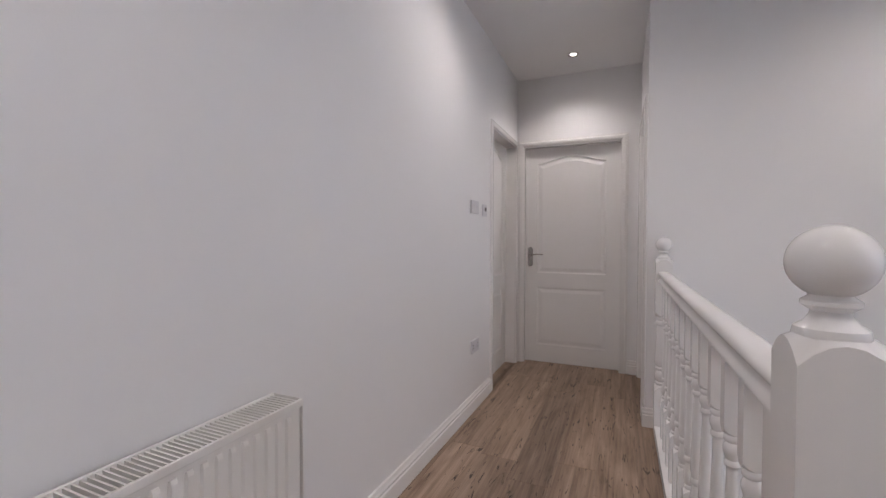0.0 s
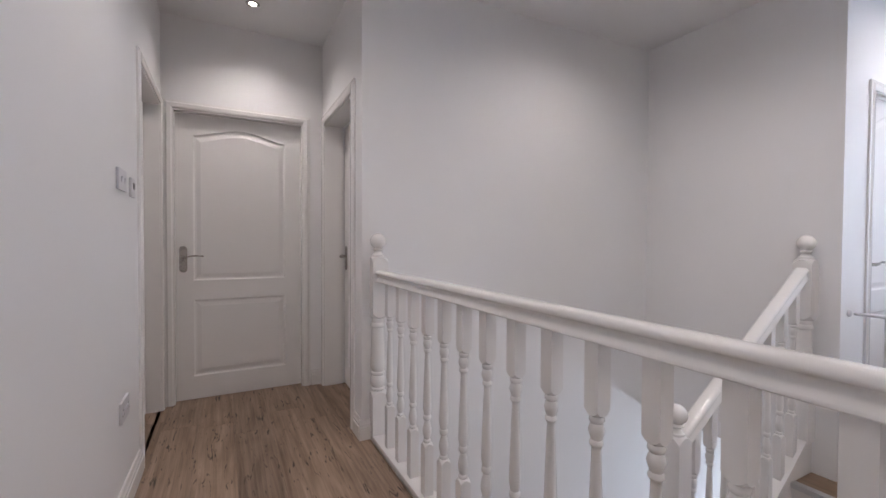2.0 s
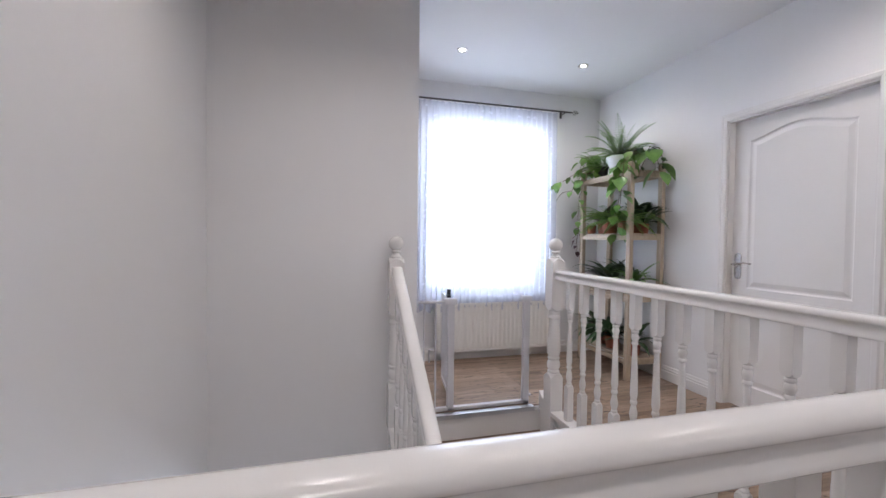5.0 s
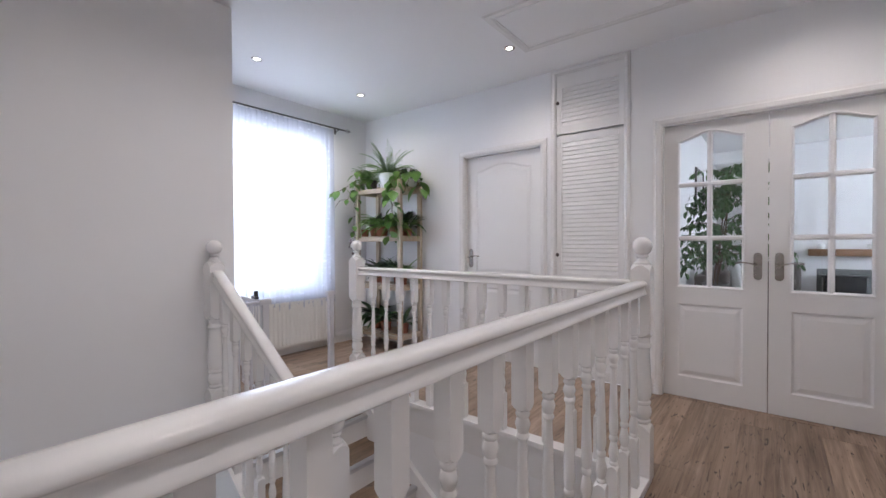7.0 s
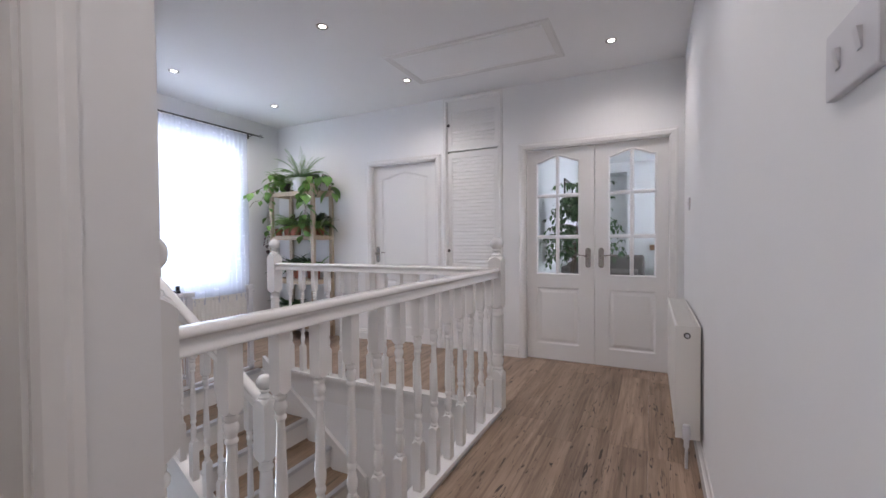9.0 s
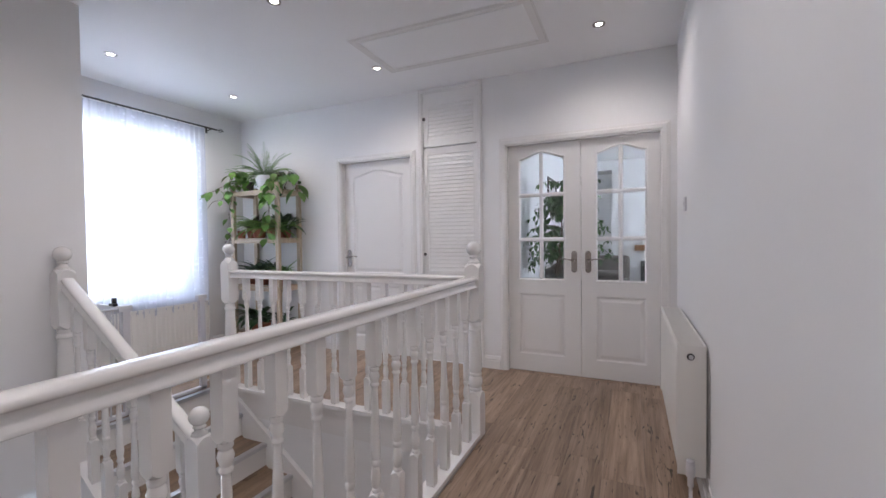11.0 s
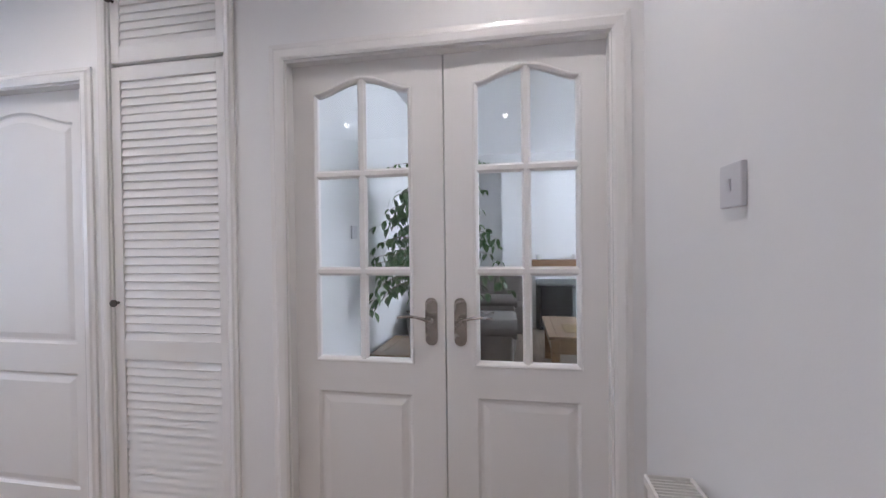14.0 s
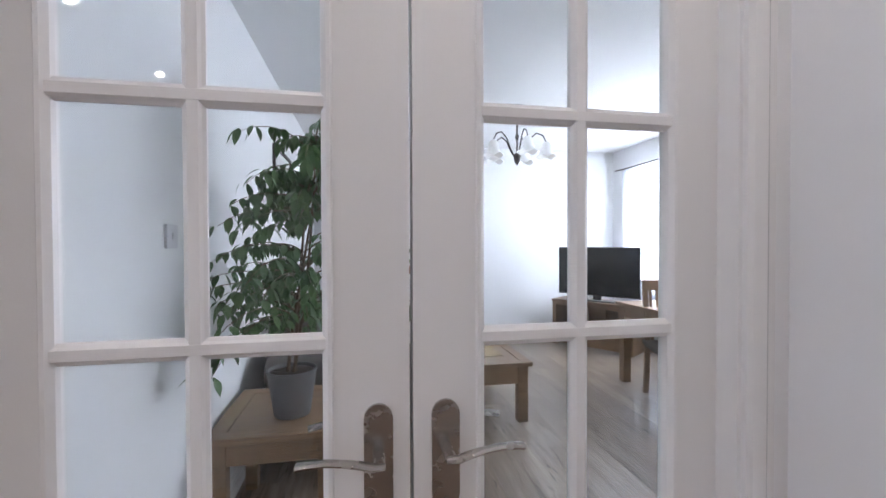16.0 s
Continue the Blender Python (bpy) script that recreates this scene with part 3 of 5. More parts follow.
def turned_block(s, h, z0, z1, top=False, bottom=False):
    """A square block with arched shoulders where it meets the turning."""
    d = h * 0.62
    rings = [square_ring(h, z0 + d * 0.18, -d) if bottom else square_ring(h, z0)]
    if bottom:
        rings.insert(0, round_ring(h * 0.72, z0 - d * 0.05))
    rings += [square_ring(h, z0 + d * 1.6 if bottom else z0 + 0.004), square_ring(h, z1 - d * 1.6 if top else z1 - 0.004)]
    rings += [square_ring(h, z1 - d * 0.18, d) if top else square_ring(h, z1)]
    if top:
        rings.append(round_ring(h * 0.72, z1 + d * 0.05))
    s.loft(rings, caps=True)


def baluster_shape(length=0.863, foot=0.225):
    """Square ends, a tapered shaft with beads; heights from the foot."""
    s, h = Shape(), 0.0205
    turned_block(s, h, 0.0, foot, top=True)
    k = (length - 0.175 - foot) / 0.465
    prof = [(0.013, 0.0), (0.017, 0.006), (0.017, 0.012), (0.0125, 0.018), (0.017, 0.034), (0.0195, 0.050), (0.0185, 0.064), (0.0135, 0.088), (0.0115, 0.098),
            (0.0165, 0.104), (0.0175, 0.111), (0.0165, 0.118), (0.0135, 0.123), (0.0185, 0.150), (0.0180, 0.17), (0.0150, 0.27), (0.0110, 0.385),
            (0.0115, 0.392), (0.0165, 0.398), (0.0165, 0.404), (0.013, 0.410), (0.0175, 0.424), (0.0195, 0.433), (0.0165, 0.444), (0.0135, 0.449), (0.018, 0.455), (0.018, 0.461), (0.013, 0.468)]
    s.lathe([(r, foot - 0.002 + z * k) for r, z in prof], 14)
    turned_block(s, h, length - 0.175, length, bottom=True)
    return s


def newel_shape(drop=0.0):
    s, h = Shape(), 0.0445
    turned_block(s, h, -drop, 0.275, top=True)
    prof = [(0.030, 0.272), (0.040, 0.279), (0.040, 0.288), (0.033, 0.295), (0.041, 0.312), (0.0435, 0.330), (0.041, 0.348), (0.033, 0.362), (0.040, 0.368), (0.040, 0.378), (0.034, 0.384),
            (0.0425, 0.405), (0.0425, 0.43), (0.0385, 0.52), (0.034, 0.615), (0.034, 0.632), (0.041, 0.638), (0.042, 0.648), (0.038, 0.656), (0.034, 0.662), (0.036, 0.674), (0.032, 0.688)]
    s.lathe(prof, 20)
    turned_block(s, h, 0.685, 1.034, bottom=True, top=True)
    return s


def finial_shape():
    s = Shape()
    ball = [(0.0450 * math.cos(radians(a)), 1.120 + 0.0440 * math.sin(radians(a))) for a in range(-62, 91, 8)]
    s.lathe([(0.033, 1.022), (0.037, 1.034), (0.035, 1.042), (0.026, 1.048), (0.020, 1.058), (0.0195, 1.062), (0.029, 1.069), (0.029, 1.074), (0.022, 1.079)] + ball + [(0.001, 1.1641)], 24)
    return s


NEWEL = newel_shape(0.0).mesh("newel_post", GLOSS)
NEWEL_DEEP = newel_shape(0.32).mesh("newel_post_deep", GLOSS)
FINIAL = finial_shape().mesh("finial", GLOSS)
BALUSTER = baluster_shape().mesh("baluster", GLOSS)
RAIL_SIDE = [(0.019, 0.0), (0.0285, 0.0005), (0.0305, 0.003), (0.0305, 0.0075), (0.0290, 0.0105), (0.0262, 0.0165), (0.0235, 0.022), (0.0215, 0.028), (0.0212, 0.0325), (0.0225, 0.037), (0.0260, 0.0405),
             (0.0305, 0.0425), (0.0325, 0.0455), (0.0325, 0.0500), (0.0305, 0.0555), (0.0260, 0.0600), (0.0170, 0.0630), (0.006, 0.0640)]
RAIL = [(-u, w) for u, w in RAIL_SIDE] + [(u, w) for u, w in reversed(RAIL_SIDE)]


def newel(x, y, z, parent, deep=False):
    p = new("newel", NEWEL_DEEP if deep else NEWEL)
    p.parent, p.location = parent, (x, y, z)
    b = new("finial", FINIAL)
    b.parent, b.location = p, (0, 0, 0)
    return p


def straight_rail(name, a, b, parent, z=0.893):
    """A handrail between two points at their heights."""
    a, b = Vector(a), Vector(b)
    d = (b - a).normalized()
    side = d.cross(Vector((0, 0, 1))).normalized()
    up = side.cross(d)
    s = Shape()
    s.loft([[p + side * u + up * w for u, w in RAIL] for p in (a, b)], smooth=True, caps=True)
    return thing(name, s, GLOSS, None, parent)


RX, RY = 0.20, 0.68
bal = thing("balustrade", None, None, label="white gloss turned balustrade beside the corridor and stairwell", category="balustrade")
newel(RX, RY, 0.0, bal)
newel(2.29, RY, 0.0, bal, True)
newel(RX, 2.856, 0.0, bal)
straight_rail("handrail", (RX, RY + 0.04, 0.893), (RX, 2.83, 0.893), bal)
straight_rail("handrail", (RX + 0.04, RY, 0.893), (2.25, RY, 0.893), bal)
thing("base_rail", Shape().box(RX - 0.043, RX + 0.043, RY + 0.044, 2.85, 0.0, 0.030, 0.004), GLOSS, None, bal)
thing("base_rail", Shape().box(RX + 0.044, 2.246, RY - 0.043, RY + 0.043, 0.0, 0.030, 0.004), GLOSS, None, bal)
for i in range(13):
    b = new("baluster", BALUSTER)
    b.parent, b.location = bal, (RX, 0.827 + 0.1530 * i, 0.030)
for i in range(13):
    b = new("baluster", BALUSTER)
    b.parent, b.location = bal, (2.103 - 0.1415 * i, RY, 0.030)

# stairs: a short flight to a half landing and a return flight
RISE, GOING, NOSE = 0.187, 0.255, 2.42
stairs = thing("staircase", None, None, label="white painted staircase with oak laminate treads and metal nosings", category="stairs")
ST = 5
for k in range(1, ST + 1):
    x1, x0, z = NOSE - GOING * (k - 1), NOSE - GOING * k, -RISE * k
    thing("riser", Shape().box(x1 + 0.0, x1 + 0.02, 0.70, 1.70, z, z + RISE - 0.024), GLOSS, None, stairs)
    if k < ST:
        thing("tread", Shape().box(x0, x1, 0.70, 1.70, z - 0.03, z), TREAD, None, stairs)
        thing("nosing", Shape().box(x0 - 0.012, x0 + 0.03, 0.70, 1.70, z + 0.0005, z + 0.005).box(x0 - 0.014, x0 - 0.002, 0.70, 1.70, z - 0.022, z + 0.004), STEEL, None, stairs)
        thing("cove", Shape().add([(x1, 0.70, z), (x1 - 0.02, 0.70, z), (x1, 0.70, z + 0.02), (x1, 1.70, z), (x1 - 0.02, 1.70, z), (x1, 1.70, z + 0.02)], [(0, 1, 2), (3, 5, 4), (1, 4, 5, 2)]), TREAD, None, stairs)
thing("nosing", Shape().box(NOSE - 0.014, NOSE + 0.03, 0.75, 1.58, 0.0005, 0.005).box(NOSE - 0.014, NOSE - 0.002, 0.75, 1.58, -0.024, 0.004), STEEL, None, stairs)
LZ = -RISE * ST
thing("half_landing", Shape().box(0.235, NOSE - GOING * (ST - 1), 0.665, 2.774, LZ - 0.03, LZ), TREAD, None, stairs)
thing("landing_edge", Shape().box(NOSE - GOING * (ST - 1) - 0.02, NOSE - GOING * (ST - 1) - 0.001, 1.75, 2.774, LZ - 0.22, LZ - 0.031), GLOSS, None, stairs)
for k in range(1, 9):
    x0 = NOSE - GOING * (ST - 1) + GOING * (k - 1)
    z = LZ - RISE * k
    thing("riser", Shape().box(x0, x0 + 0.018, 1.76, 2.774, z, z + RISE - 0.031), GLOSS, None, stairs)
    thing("tread", Shape().box(x0, x0 + GOING, 1.76, 2.774, z - 0.03, z), TREAD, None, stairs)
    thing("nosing", Shape().box(x0 + GOING - 0.03, x0 + GOING + 0.012, 1.76, 2.774, z + 0.0005, z + 0.005), STEEL, None, stairs)
# strings: sloping boards on both sides of the upper flight
sl = RISE / GOING


def string(y0, y1, x0, x1, top, deep, name="string"):
    zt = [(-(NOSE - x) * sl + top) for x in (x0, x1)]
    pts = [(x0, zt[0] - deep), (x1, zt[1] - deep), (x1, zt[1]), (x0, zt[0])]
    thing(name, Shape().loft([[(x, y, z) for x, z in pts] for y in (y0, y1)], caps=True), GLOSS, None, stairs)


string(0.667, 0.70, NOSE - GOING * 4 - 0.1, NOSE + 0.02, 0.085, 0.42)
string(1.70, 1.76, NOSE - GOING * 4 - 0.1, 2.388, 0.075, 0.42)
string(1.69, 1.77, NOSE - GOING * 4 - 0.1, 2.388, 0.10, 0.024, "string_cap")
YR, X0S, X1S = 1.73, 1.19, 2.345
newel(X1S, YR, 0.0, stairs)
low = newel(X0S, YR, -0.755, stairs, True)
straight_rail("handrail", (X0S + 0.03, YR, 0.205), (X1S - 0.02, YR, 0.205 + (X1S - X0S - 0.05) * 0.655), stairs)
for i in range(8):
    x = X0S + 0.13 + 0.128 * i
    b = new("baluster", BALUSTER)
    b.parent, b.location = stairs, (x, YR, -(NOSE - x) * sl + 0.085)
    b.scale = (1, 1, (0.205 + (x - X0S - 0.03) * 0.655 + (NOSE - x) * sl - 0.085) / 0.863)
thing("apron", Shape().box(0.235, 2.30, 0.666, 0.676, -0.2, -0.001).box(0.236, 0.246, 0.678, 2.87, -0.2, -0.001), GLOSS, label="white painted boards edging the stairwell floor", category="trim", kind="structure")
thing("apron_top", Shape().box(NOSE + 0.002, NOSE + 0.022, 0.70, 1.589, -0.187, -0.025), GLOSS, label="white painted top riser of the stairs", category="trim", kind="structure")


# ---- fixtures ----
for wx0, wx1, wy0, wy1, wz0, wz1, nm in ((5.6, 5.7, -7.0, 9.0, -0.6, 7.0, "backdrop_garden_sky"), (-6.7, -6.6, -12.0, 5.0, -2.0, 7.0, "backdrop_street_sky")):
    thing(nm, Shape().box(wx0, wx1, wy0, wy1, wz0, wz1), glow(nm, (0.84, 0.92, 1.0), 1.8), label="bright white overcast sky outside the window", category="sky", kind="structure")


def window(name, m, width, height, bars):
    """A white framed window in its opening, with a sill towards -y."""
    root = thing(name, None, None, m, label="white framed window with clear panes", category="window", kind="structure")
    f = Shape().holed([(0, 0), (width, 0), (width, height), (0, height)],
                      [[(a, 0.06), (b, 0.06), (b, height - 0.06), (a, height - 0.06)] for a, b in bars], 0.10, 0.16)
    thing("frame", f, PVC, None, root)
    for a, b in bars:
        p = thing("pane", Shape().box(a - 0.005, b + 0.005, 0.128, 0.132, 0.055, height - 0.055), GLASS, None, root)
        p.visible_shadow = False
    thing("sill", Shape().box(-0.03, width + 0.03, -0.05, 0.10, -0.022, 0.0, 0.005), GLOSS, None, root)
    return root


window("window_1", pose(3.64, WIN[1], WIN[2], 0, 0, -90), WIN[1] - WIN[0], WIN[3] - WIN[2], [(0.06, 1.195)])
window("window_2", pose(-3.74, -5.0, 0.75, 0, 0, 90), 2.5, 1.5, [(0.06, 0.80), (0.88, 1.62), (1.70, 2.44)])
window("window_3", pose(4.60, 1.567, -2.30, 0, 0, -90), 0.947, 0.99, [(0.075, 0.872)])


def net_curtain(name, m, width, z0, z1, scallop, folds, label, seed=1):
    """Gathered net cloth that hangs along x with a scalloped hem."""
    rng = random.Random(seed)
    nx, nz = folds * 8, 22
    ph = [rng.uniform(-0.8, 0.8) for _ in range(folds + 2)]
    v, f = [], []
    for j in range(nz + 1):
        t = j / nz
        for i in range(nx + 1):
            u = i / nx
            hem = z0 - scallop * abs(math.sin(u * math.pi * folds * 0.55)) if j == 0 else z0
            z = hem + (z1 - z0) * t if j else hem
            k = u * folds
            wob = ph[int(k)] * (1 - (k % 1)) + ph[int(k) + 1] * (k % 1)
            amp = 0.010 + 0.014 * (1 - t)
            v.append((u * width, amp * math.sin(k * 2 * math.pi + wob) + 0.006 * math.sin(t * 3 + wob * 4), z))
    for j in range(nz):
        f += [(j * (nx + 1) + i, j * (nx + 1) + i + 1, (j + 1) * (nx + 1) + i + 1, (j + 1) * (nx + 1) + i) for i in range(nx)]
    return thing(name, Shape().add(v, f, True), SHEER, m, label=label, category="curtain")


def curtain_rod(name, m, length, label, rings=14):
    root = thing(name, None, None, m, label=label, category="curtain rod")
    thing("rod", Shape().tube([(0, 0, 0), (length, 0, 0)], 0.008, 10), IRON, None, root)
    for x, s in ((0, -1), (length, 1)):
        fin = Shape()
        for k in range(4):
            a = math.pi / 2 * k
            fin.tube([(x + s * (0.01 + 0.06 * t), 0.020 * math.sin(math.pi * t) * math.cos(a + t), 0.020 * math.sin(math.pi * t) * math.sin(a + t)) for t in (0, 0.2, 0.4, 0.6, 0.8, 1)], 0.0025, 6)
        fin.tube([(x + s * 0.068, 0, 0), (x + s * 0.085, 0, 0)], [0.006, 0.001], 8)
        thing("finial", fin, IRON, None, root)
    for x in (0.07, length - 0.07):
        thing("bracket", Shape().tube([(x, 0, -0.004), (x, 0.05, -0.012), (x, 0.088, -0.012)], 0.005, 8).box(x - 0.01, x + 0.01, 0.080, 0.0895, -0.04, 0.02), IRON, None, root)
    for i in range(rings):
        x = 0.1 + (length - 0.2) * i / (rings - 1)
        thing("ring", Shape().tube([(x, 0.013 * math.cos(a * math.pi / 5), -0.003 + 0.013 * math.sin(a * math.pi / 5)) for a in range(11)], 0.0015, 5), IRON, None, root)
    return root


curtain_rod("curtain_rod", pose(3.55, 1.45, 2.425, 0, 0, -90), 1.66, "dark iron curtain rod with caged finials above the window")
net_curtain("net_curtain", pose(3.55, 1.38, 0, 0, 0, -90), 1.43, 0.520, 2.405, 0.050, 26, "white embroidered net curtain with a scalloped hem")
curtain_rod("curtain_rod", pose(-3.65, -5.2, 2.32, 0, 0, 90), 2.9, "iron curtain rod above the living room window")
net_curtain("net_curtain", pose(-3.65, -5.1, 0, 0, 0, 90), 2.7, 0.30, 2.30, 0.02, 40, "white net curtain over the living room window", 5)


def radiator(name, m, length, height, depth, label, low, columns):
    """A double panel radiator along x, front at y = 0, back at y = depth, with a grille on top and end plates."""
    root = thing(name, None, None, m @ pose(0, 0, low), label=label, category="radiator")
    for y0, y1 in ((0.0, 0.012), (depth - 0.012, depth)):
        thing("panel", Shape().box(0.004, length - 0.004, y0 + 0.003, y1, 0.0, height - 0.012, 0.003), ENAMEL, None, root)
    pitch = (length - 0.06) / columns
    for i in range(columns):
        x = 0.03 + pitch * i
        rib = [(x + pitch * a, -b) for a, b in ((0.10, -0.004), (0.24, 0.004), (0.62, 0.004), (0.76, -0.004))]
        thing("rib", Shape().loft([[(p, q + (0.004 if z in (0.025, height - 0.035) else 0), z) for p, q in rib] for z in (0.025, 0.035, height - 0.045, height - 0.035)], closed=False, caps=True), ENAMEL, None, root)
    rim = Shape().box(0, length, -0.004, 0.004, height - 0.020, height, 0.002).box(0, length, depth - 0.006, depth + 0.002, height - 0.020, height, 0.002)
    thing("top_rim", rim, ENAMEL, None, root)
    grille = Shape()
    n = int(length / 0.0125)
    for i in range(1, n):
        x = length * i / n
        grille.box(x - 0.0019, x + 0.0019, 0.004, depth - 0.006, height - 0.012, height - 0.003)
    thing("grille", grille, ENAMEL, None, root, kind="stuff")
    for x0, x1 in ((-0.003, 0.0), (length, length + 0.003)):
        thing("end_plate", Shape().box(x0, x1, -0.003, depth + 0.001, 0.0, height, 0.001), ENAMEL, None, root)
    fins = Shape()
    for i in range(0, columns):
        x = 0.03 + pitch * (i + 0.45)
        fins.box(x - 0.008, x + 0.008, 0.02, depth - 0.02, 0.02, height * 0.72)
    thing("convector_fins", fins, ENAMEL, None, root, kind="stuff")
    return root


rad = radiator("radiator", pose(-0.840, -0.155, 0, 0, 0, 90), 1.095, 0.570, 0.106, "white enamelled panel radiator on the corridor wall", 0.135, 30)
cap = Shape().lathe([(0.015, 0.0), (0.015, 0.003), (0.010, 0.004), (0.010, 0.010), (0.007, 0.012)], 20)
thing("vent_ring", cap, BLACK, pose(1.098, 0.048, 0.522, 0, 90, 0), rad, label="black and chrome bleed valve ring")
thing("vent_plug", Shape().lathe([(0.0095, 0.004), (0.0095, 0.012), (0.005, 0.0135)], 16), PLASTIC, pose(1.098, 0.048, 0.522, 0, 90, 0), rad)
valve = Shape().lathe([(0.012, -0.06), (0.012, -0.02), (0.017, -0.018), (0.0185, 0.0), (0.0185, 0.03), (0.016, 0.036), (0.0165, 0.05), (0.012, 0.054)], 16)
thing("thermostat_valve", valve, PLASTIC, pose(1.127, 0.045, 0.03), rad)
thing("pipe", Shape().tube([(1.09, 0.045, 0.0), (1.127, 0.045, 0.0), (1.127, 0.045, -0.05), (1.127, 0.045, -0.134)], 0.0075, 10), PLASTIC, None, rad)
thing("foil_reflector", Shape().loft([[(0.05, 0.1120 - c, z), (1.135 + e, 0.1120 - c * 0.4, z), (1.135 + e, 0.1140, z), (0.05, 0.1140, z)] for z, c, e in ((0.02, 0.0, 0.0), (0.15, 0.0, 0.012), (0.30, 0.0, 0.004), (0.44, 0.0, 0.015), (0.52, 0.0, -0.01), (0.565, 0.0, -0.06))], caps=True), FOIL, None, rad, label="crumpled silver foil behind the radiator")
rad2 = radiator("radiator", pose(3.53, 1.16, 0, 0, 0, -90), 1.20, 0.46, 0.075, "white ribbed panel radiator beneath the window", 0.09, 26)
thing("pipe", Shape().tube([(-0.02, 0.04, 0.03), (-0.06, 0.04, 0.03), (-0.06, 0.04, -0.09)], 0.0075, 10), PLASTIC, None, rad2)


def switch_plate(name, m, w, h, rockers, label, category="switch", mat=PLASTIC):
    """A wall plate in the xz plane, proud towards -y."""
    root = thing(name, None, None, m, label=label, category=category)
    thing("plate", Shape().box(-w / 2, w / 2, -0.011, 0.0, -h / 2, h / 2, 0.003), mat, None, root)
    for rx in rockers:
        s = Shape()
        s.loft([[(rx - 0.006, y, -0.012), (rx + 0.006, y, -0.012), (rx + 0.006, y2, 0.012), (rx - 0.006, y2, 0.012)] for y, y2 in ((-0.009, -0.009), (-0.0125, -0.0165))], caps=True)
        thing("rocker", s, mat, None, root)
    return root


switch_plate("light_switch", pose(west_face(0.010), 0.010, 1.379, 0, 0, 90), 0.086, 0.086, [0.0], "white single light switch on the corridor wall")
switch_plate("light_switch", pose(west_face(2.69), 2.69, 1.362, 0, 0, 90), 0.146, 0.086, [-0.03, 0.03], "white double light switch on the corridor wall")
thermo = switch_plate("room_thermostat", pose(west_face(2.90), 2.90, 1.352, 0, 0, 90), 0.085, 0.085, [], "white room thermostat with a small dark display", "thermostat")
thing("display", Shape().box(-0.012, 0.022, -0.0135, -0.011, -0.005, 0.022, 0.001), BLACK, None, thermo)
sock = switch_plate("wall_socket", pose(west_face(2.70), 2.70, 0.43, 0, 0, 90), 0.146, 0.086, [-0.018, 0.018], "white double wall socket above the skirting", "socket")
for sx in (-0.045, 0.045):
    thing("socket_hole", Shape().box(sx - 0.003, sx + 0.003, -0.0117, -0.0107, 0.006, 0.014).box(sx - 0.014, sx - 0.008, -0.0117, -0.0107, -0.014, -0.009).box(sx + 0.008, sx + 0.014, -0.0117, -0.0107, -0.014, -0.009), BLACK, None, sock)
switch_plate("light_switch", pose(0.50, -1.62, 1.355, 0, 0, -90), 0.086, 0.086, [0.0], "white light switch on the living room wall")

for sx, sy in SPOTS:
    d = thing("downlight", None, None, pose(sx, sy, CEILING), label="round recessed ceiling downlight, switched on", category="downlight", group="recessed ceiling downlights")
    thing("bezel", Shape().lathe([(0.0235, -0.001), (0.026, -0.003), (0.034, -0.006), (0.041, -0.004), (0.042, 0.0)], 24, caps=False), NICKEL, None, d)
    thing("lamp_glass", Shape().lathe([(0.0, -0.0022), (0.016, -0.0025), (0.024, -0.002)], 24, caps=False), BULB, None, d)

hatch = thing("loft_hatch", None, None, pose(0.557, 0.197, CEILING, 0, 0, 0.6), label="white loft hatch in a moulded timber frame on the ceiling", category="hatch")
thing("hatch_panel", Shape().box(-0.595, 0.595, -0.25, 0.25, -0.004, 0.0), CEIL, None, hatch)
fr = Shape()
for d0, d1, z in ((0.0, 0.02, -0.006), (0.02, 0.05, -0.009), (0.05, 0.06, -0.004)):
    o, i = (0.605 + d1, 0.26 + d1), (0.605 + d0, 0.26 + d0)
    fr.box(-o[0], o[0], i[1], o[1], z, 0).box(-o[0], o[0], -o[1], -i[1], z, 0).box(-o[0], -i[0], -i[1], i[1], z, 0).box(i[0], o[0], -i[1], i[1], z, 0)
thing("hatch_frame", fr, GLOSS, None, hatch)


# ---- louvred cupboard ----
def louvre_leaf(root, x0, x1, z0, z1, rails, y):
    """A louvred door: stiles, rails at the heights given, and slats between them."""
    st = 0.042
    s = Shape().box(x0, x0 + st, y, y + 0.028, z0, z1, 0.002).box(x1 - st, x1, y, y + 0.028, z0, z1, 0.002)
    for a, b in rails:
        s.box(x0 + st, x1 - st, y + 0.0005, y + 0.0275, a, b)
    thing("louvre_frame", s, SATIN, None, root)
    slat = Shape().loft([[(x, 0.006, -0.003), (x, 0.0, 0.0), (x, 0.0092, 0.0353), (x, 0.0150, 0.0345)] for x in (x0 + st - 0.004, x1 - st + 0.004)], caps=True).mesh("slat", SATIN)
    for (a0, a1), (b0, b1) in zip(rails[:-1], rails[1:]):
        n = max(1, round((b0 - a1) / 0.0355))
        for i in range(n):
            o = new("slat", slat)
            o.parent, o.location = root, (0, y + 0.003, a1 + (b0 - a1) * i / n)


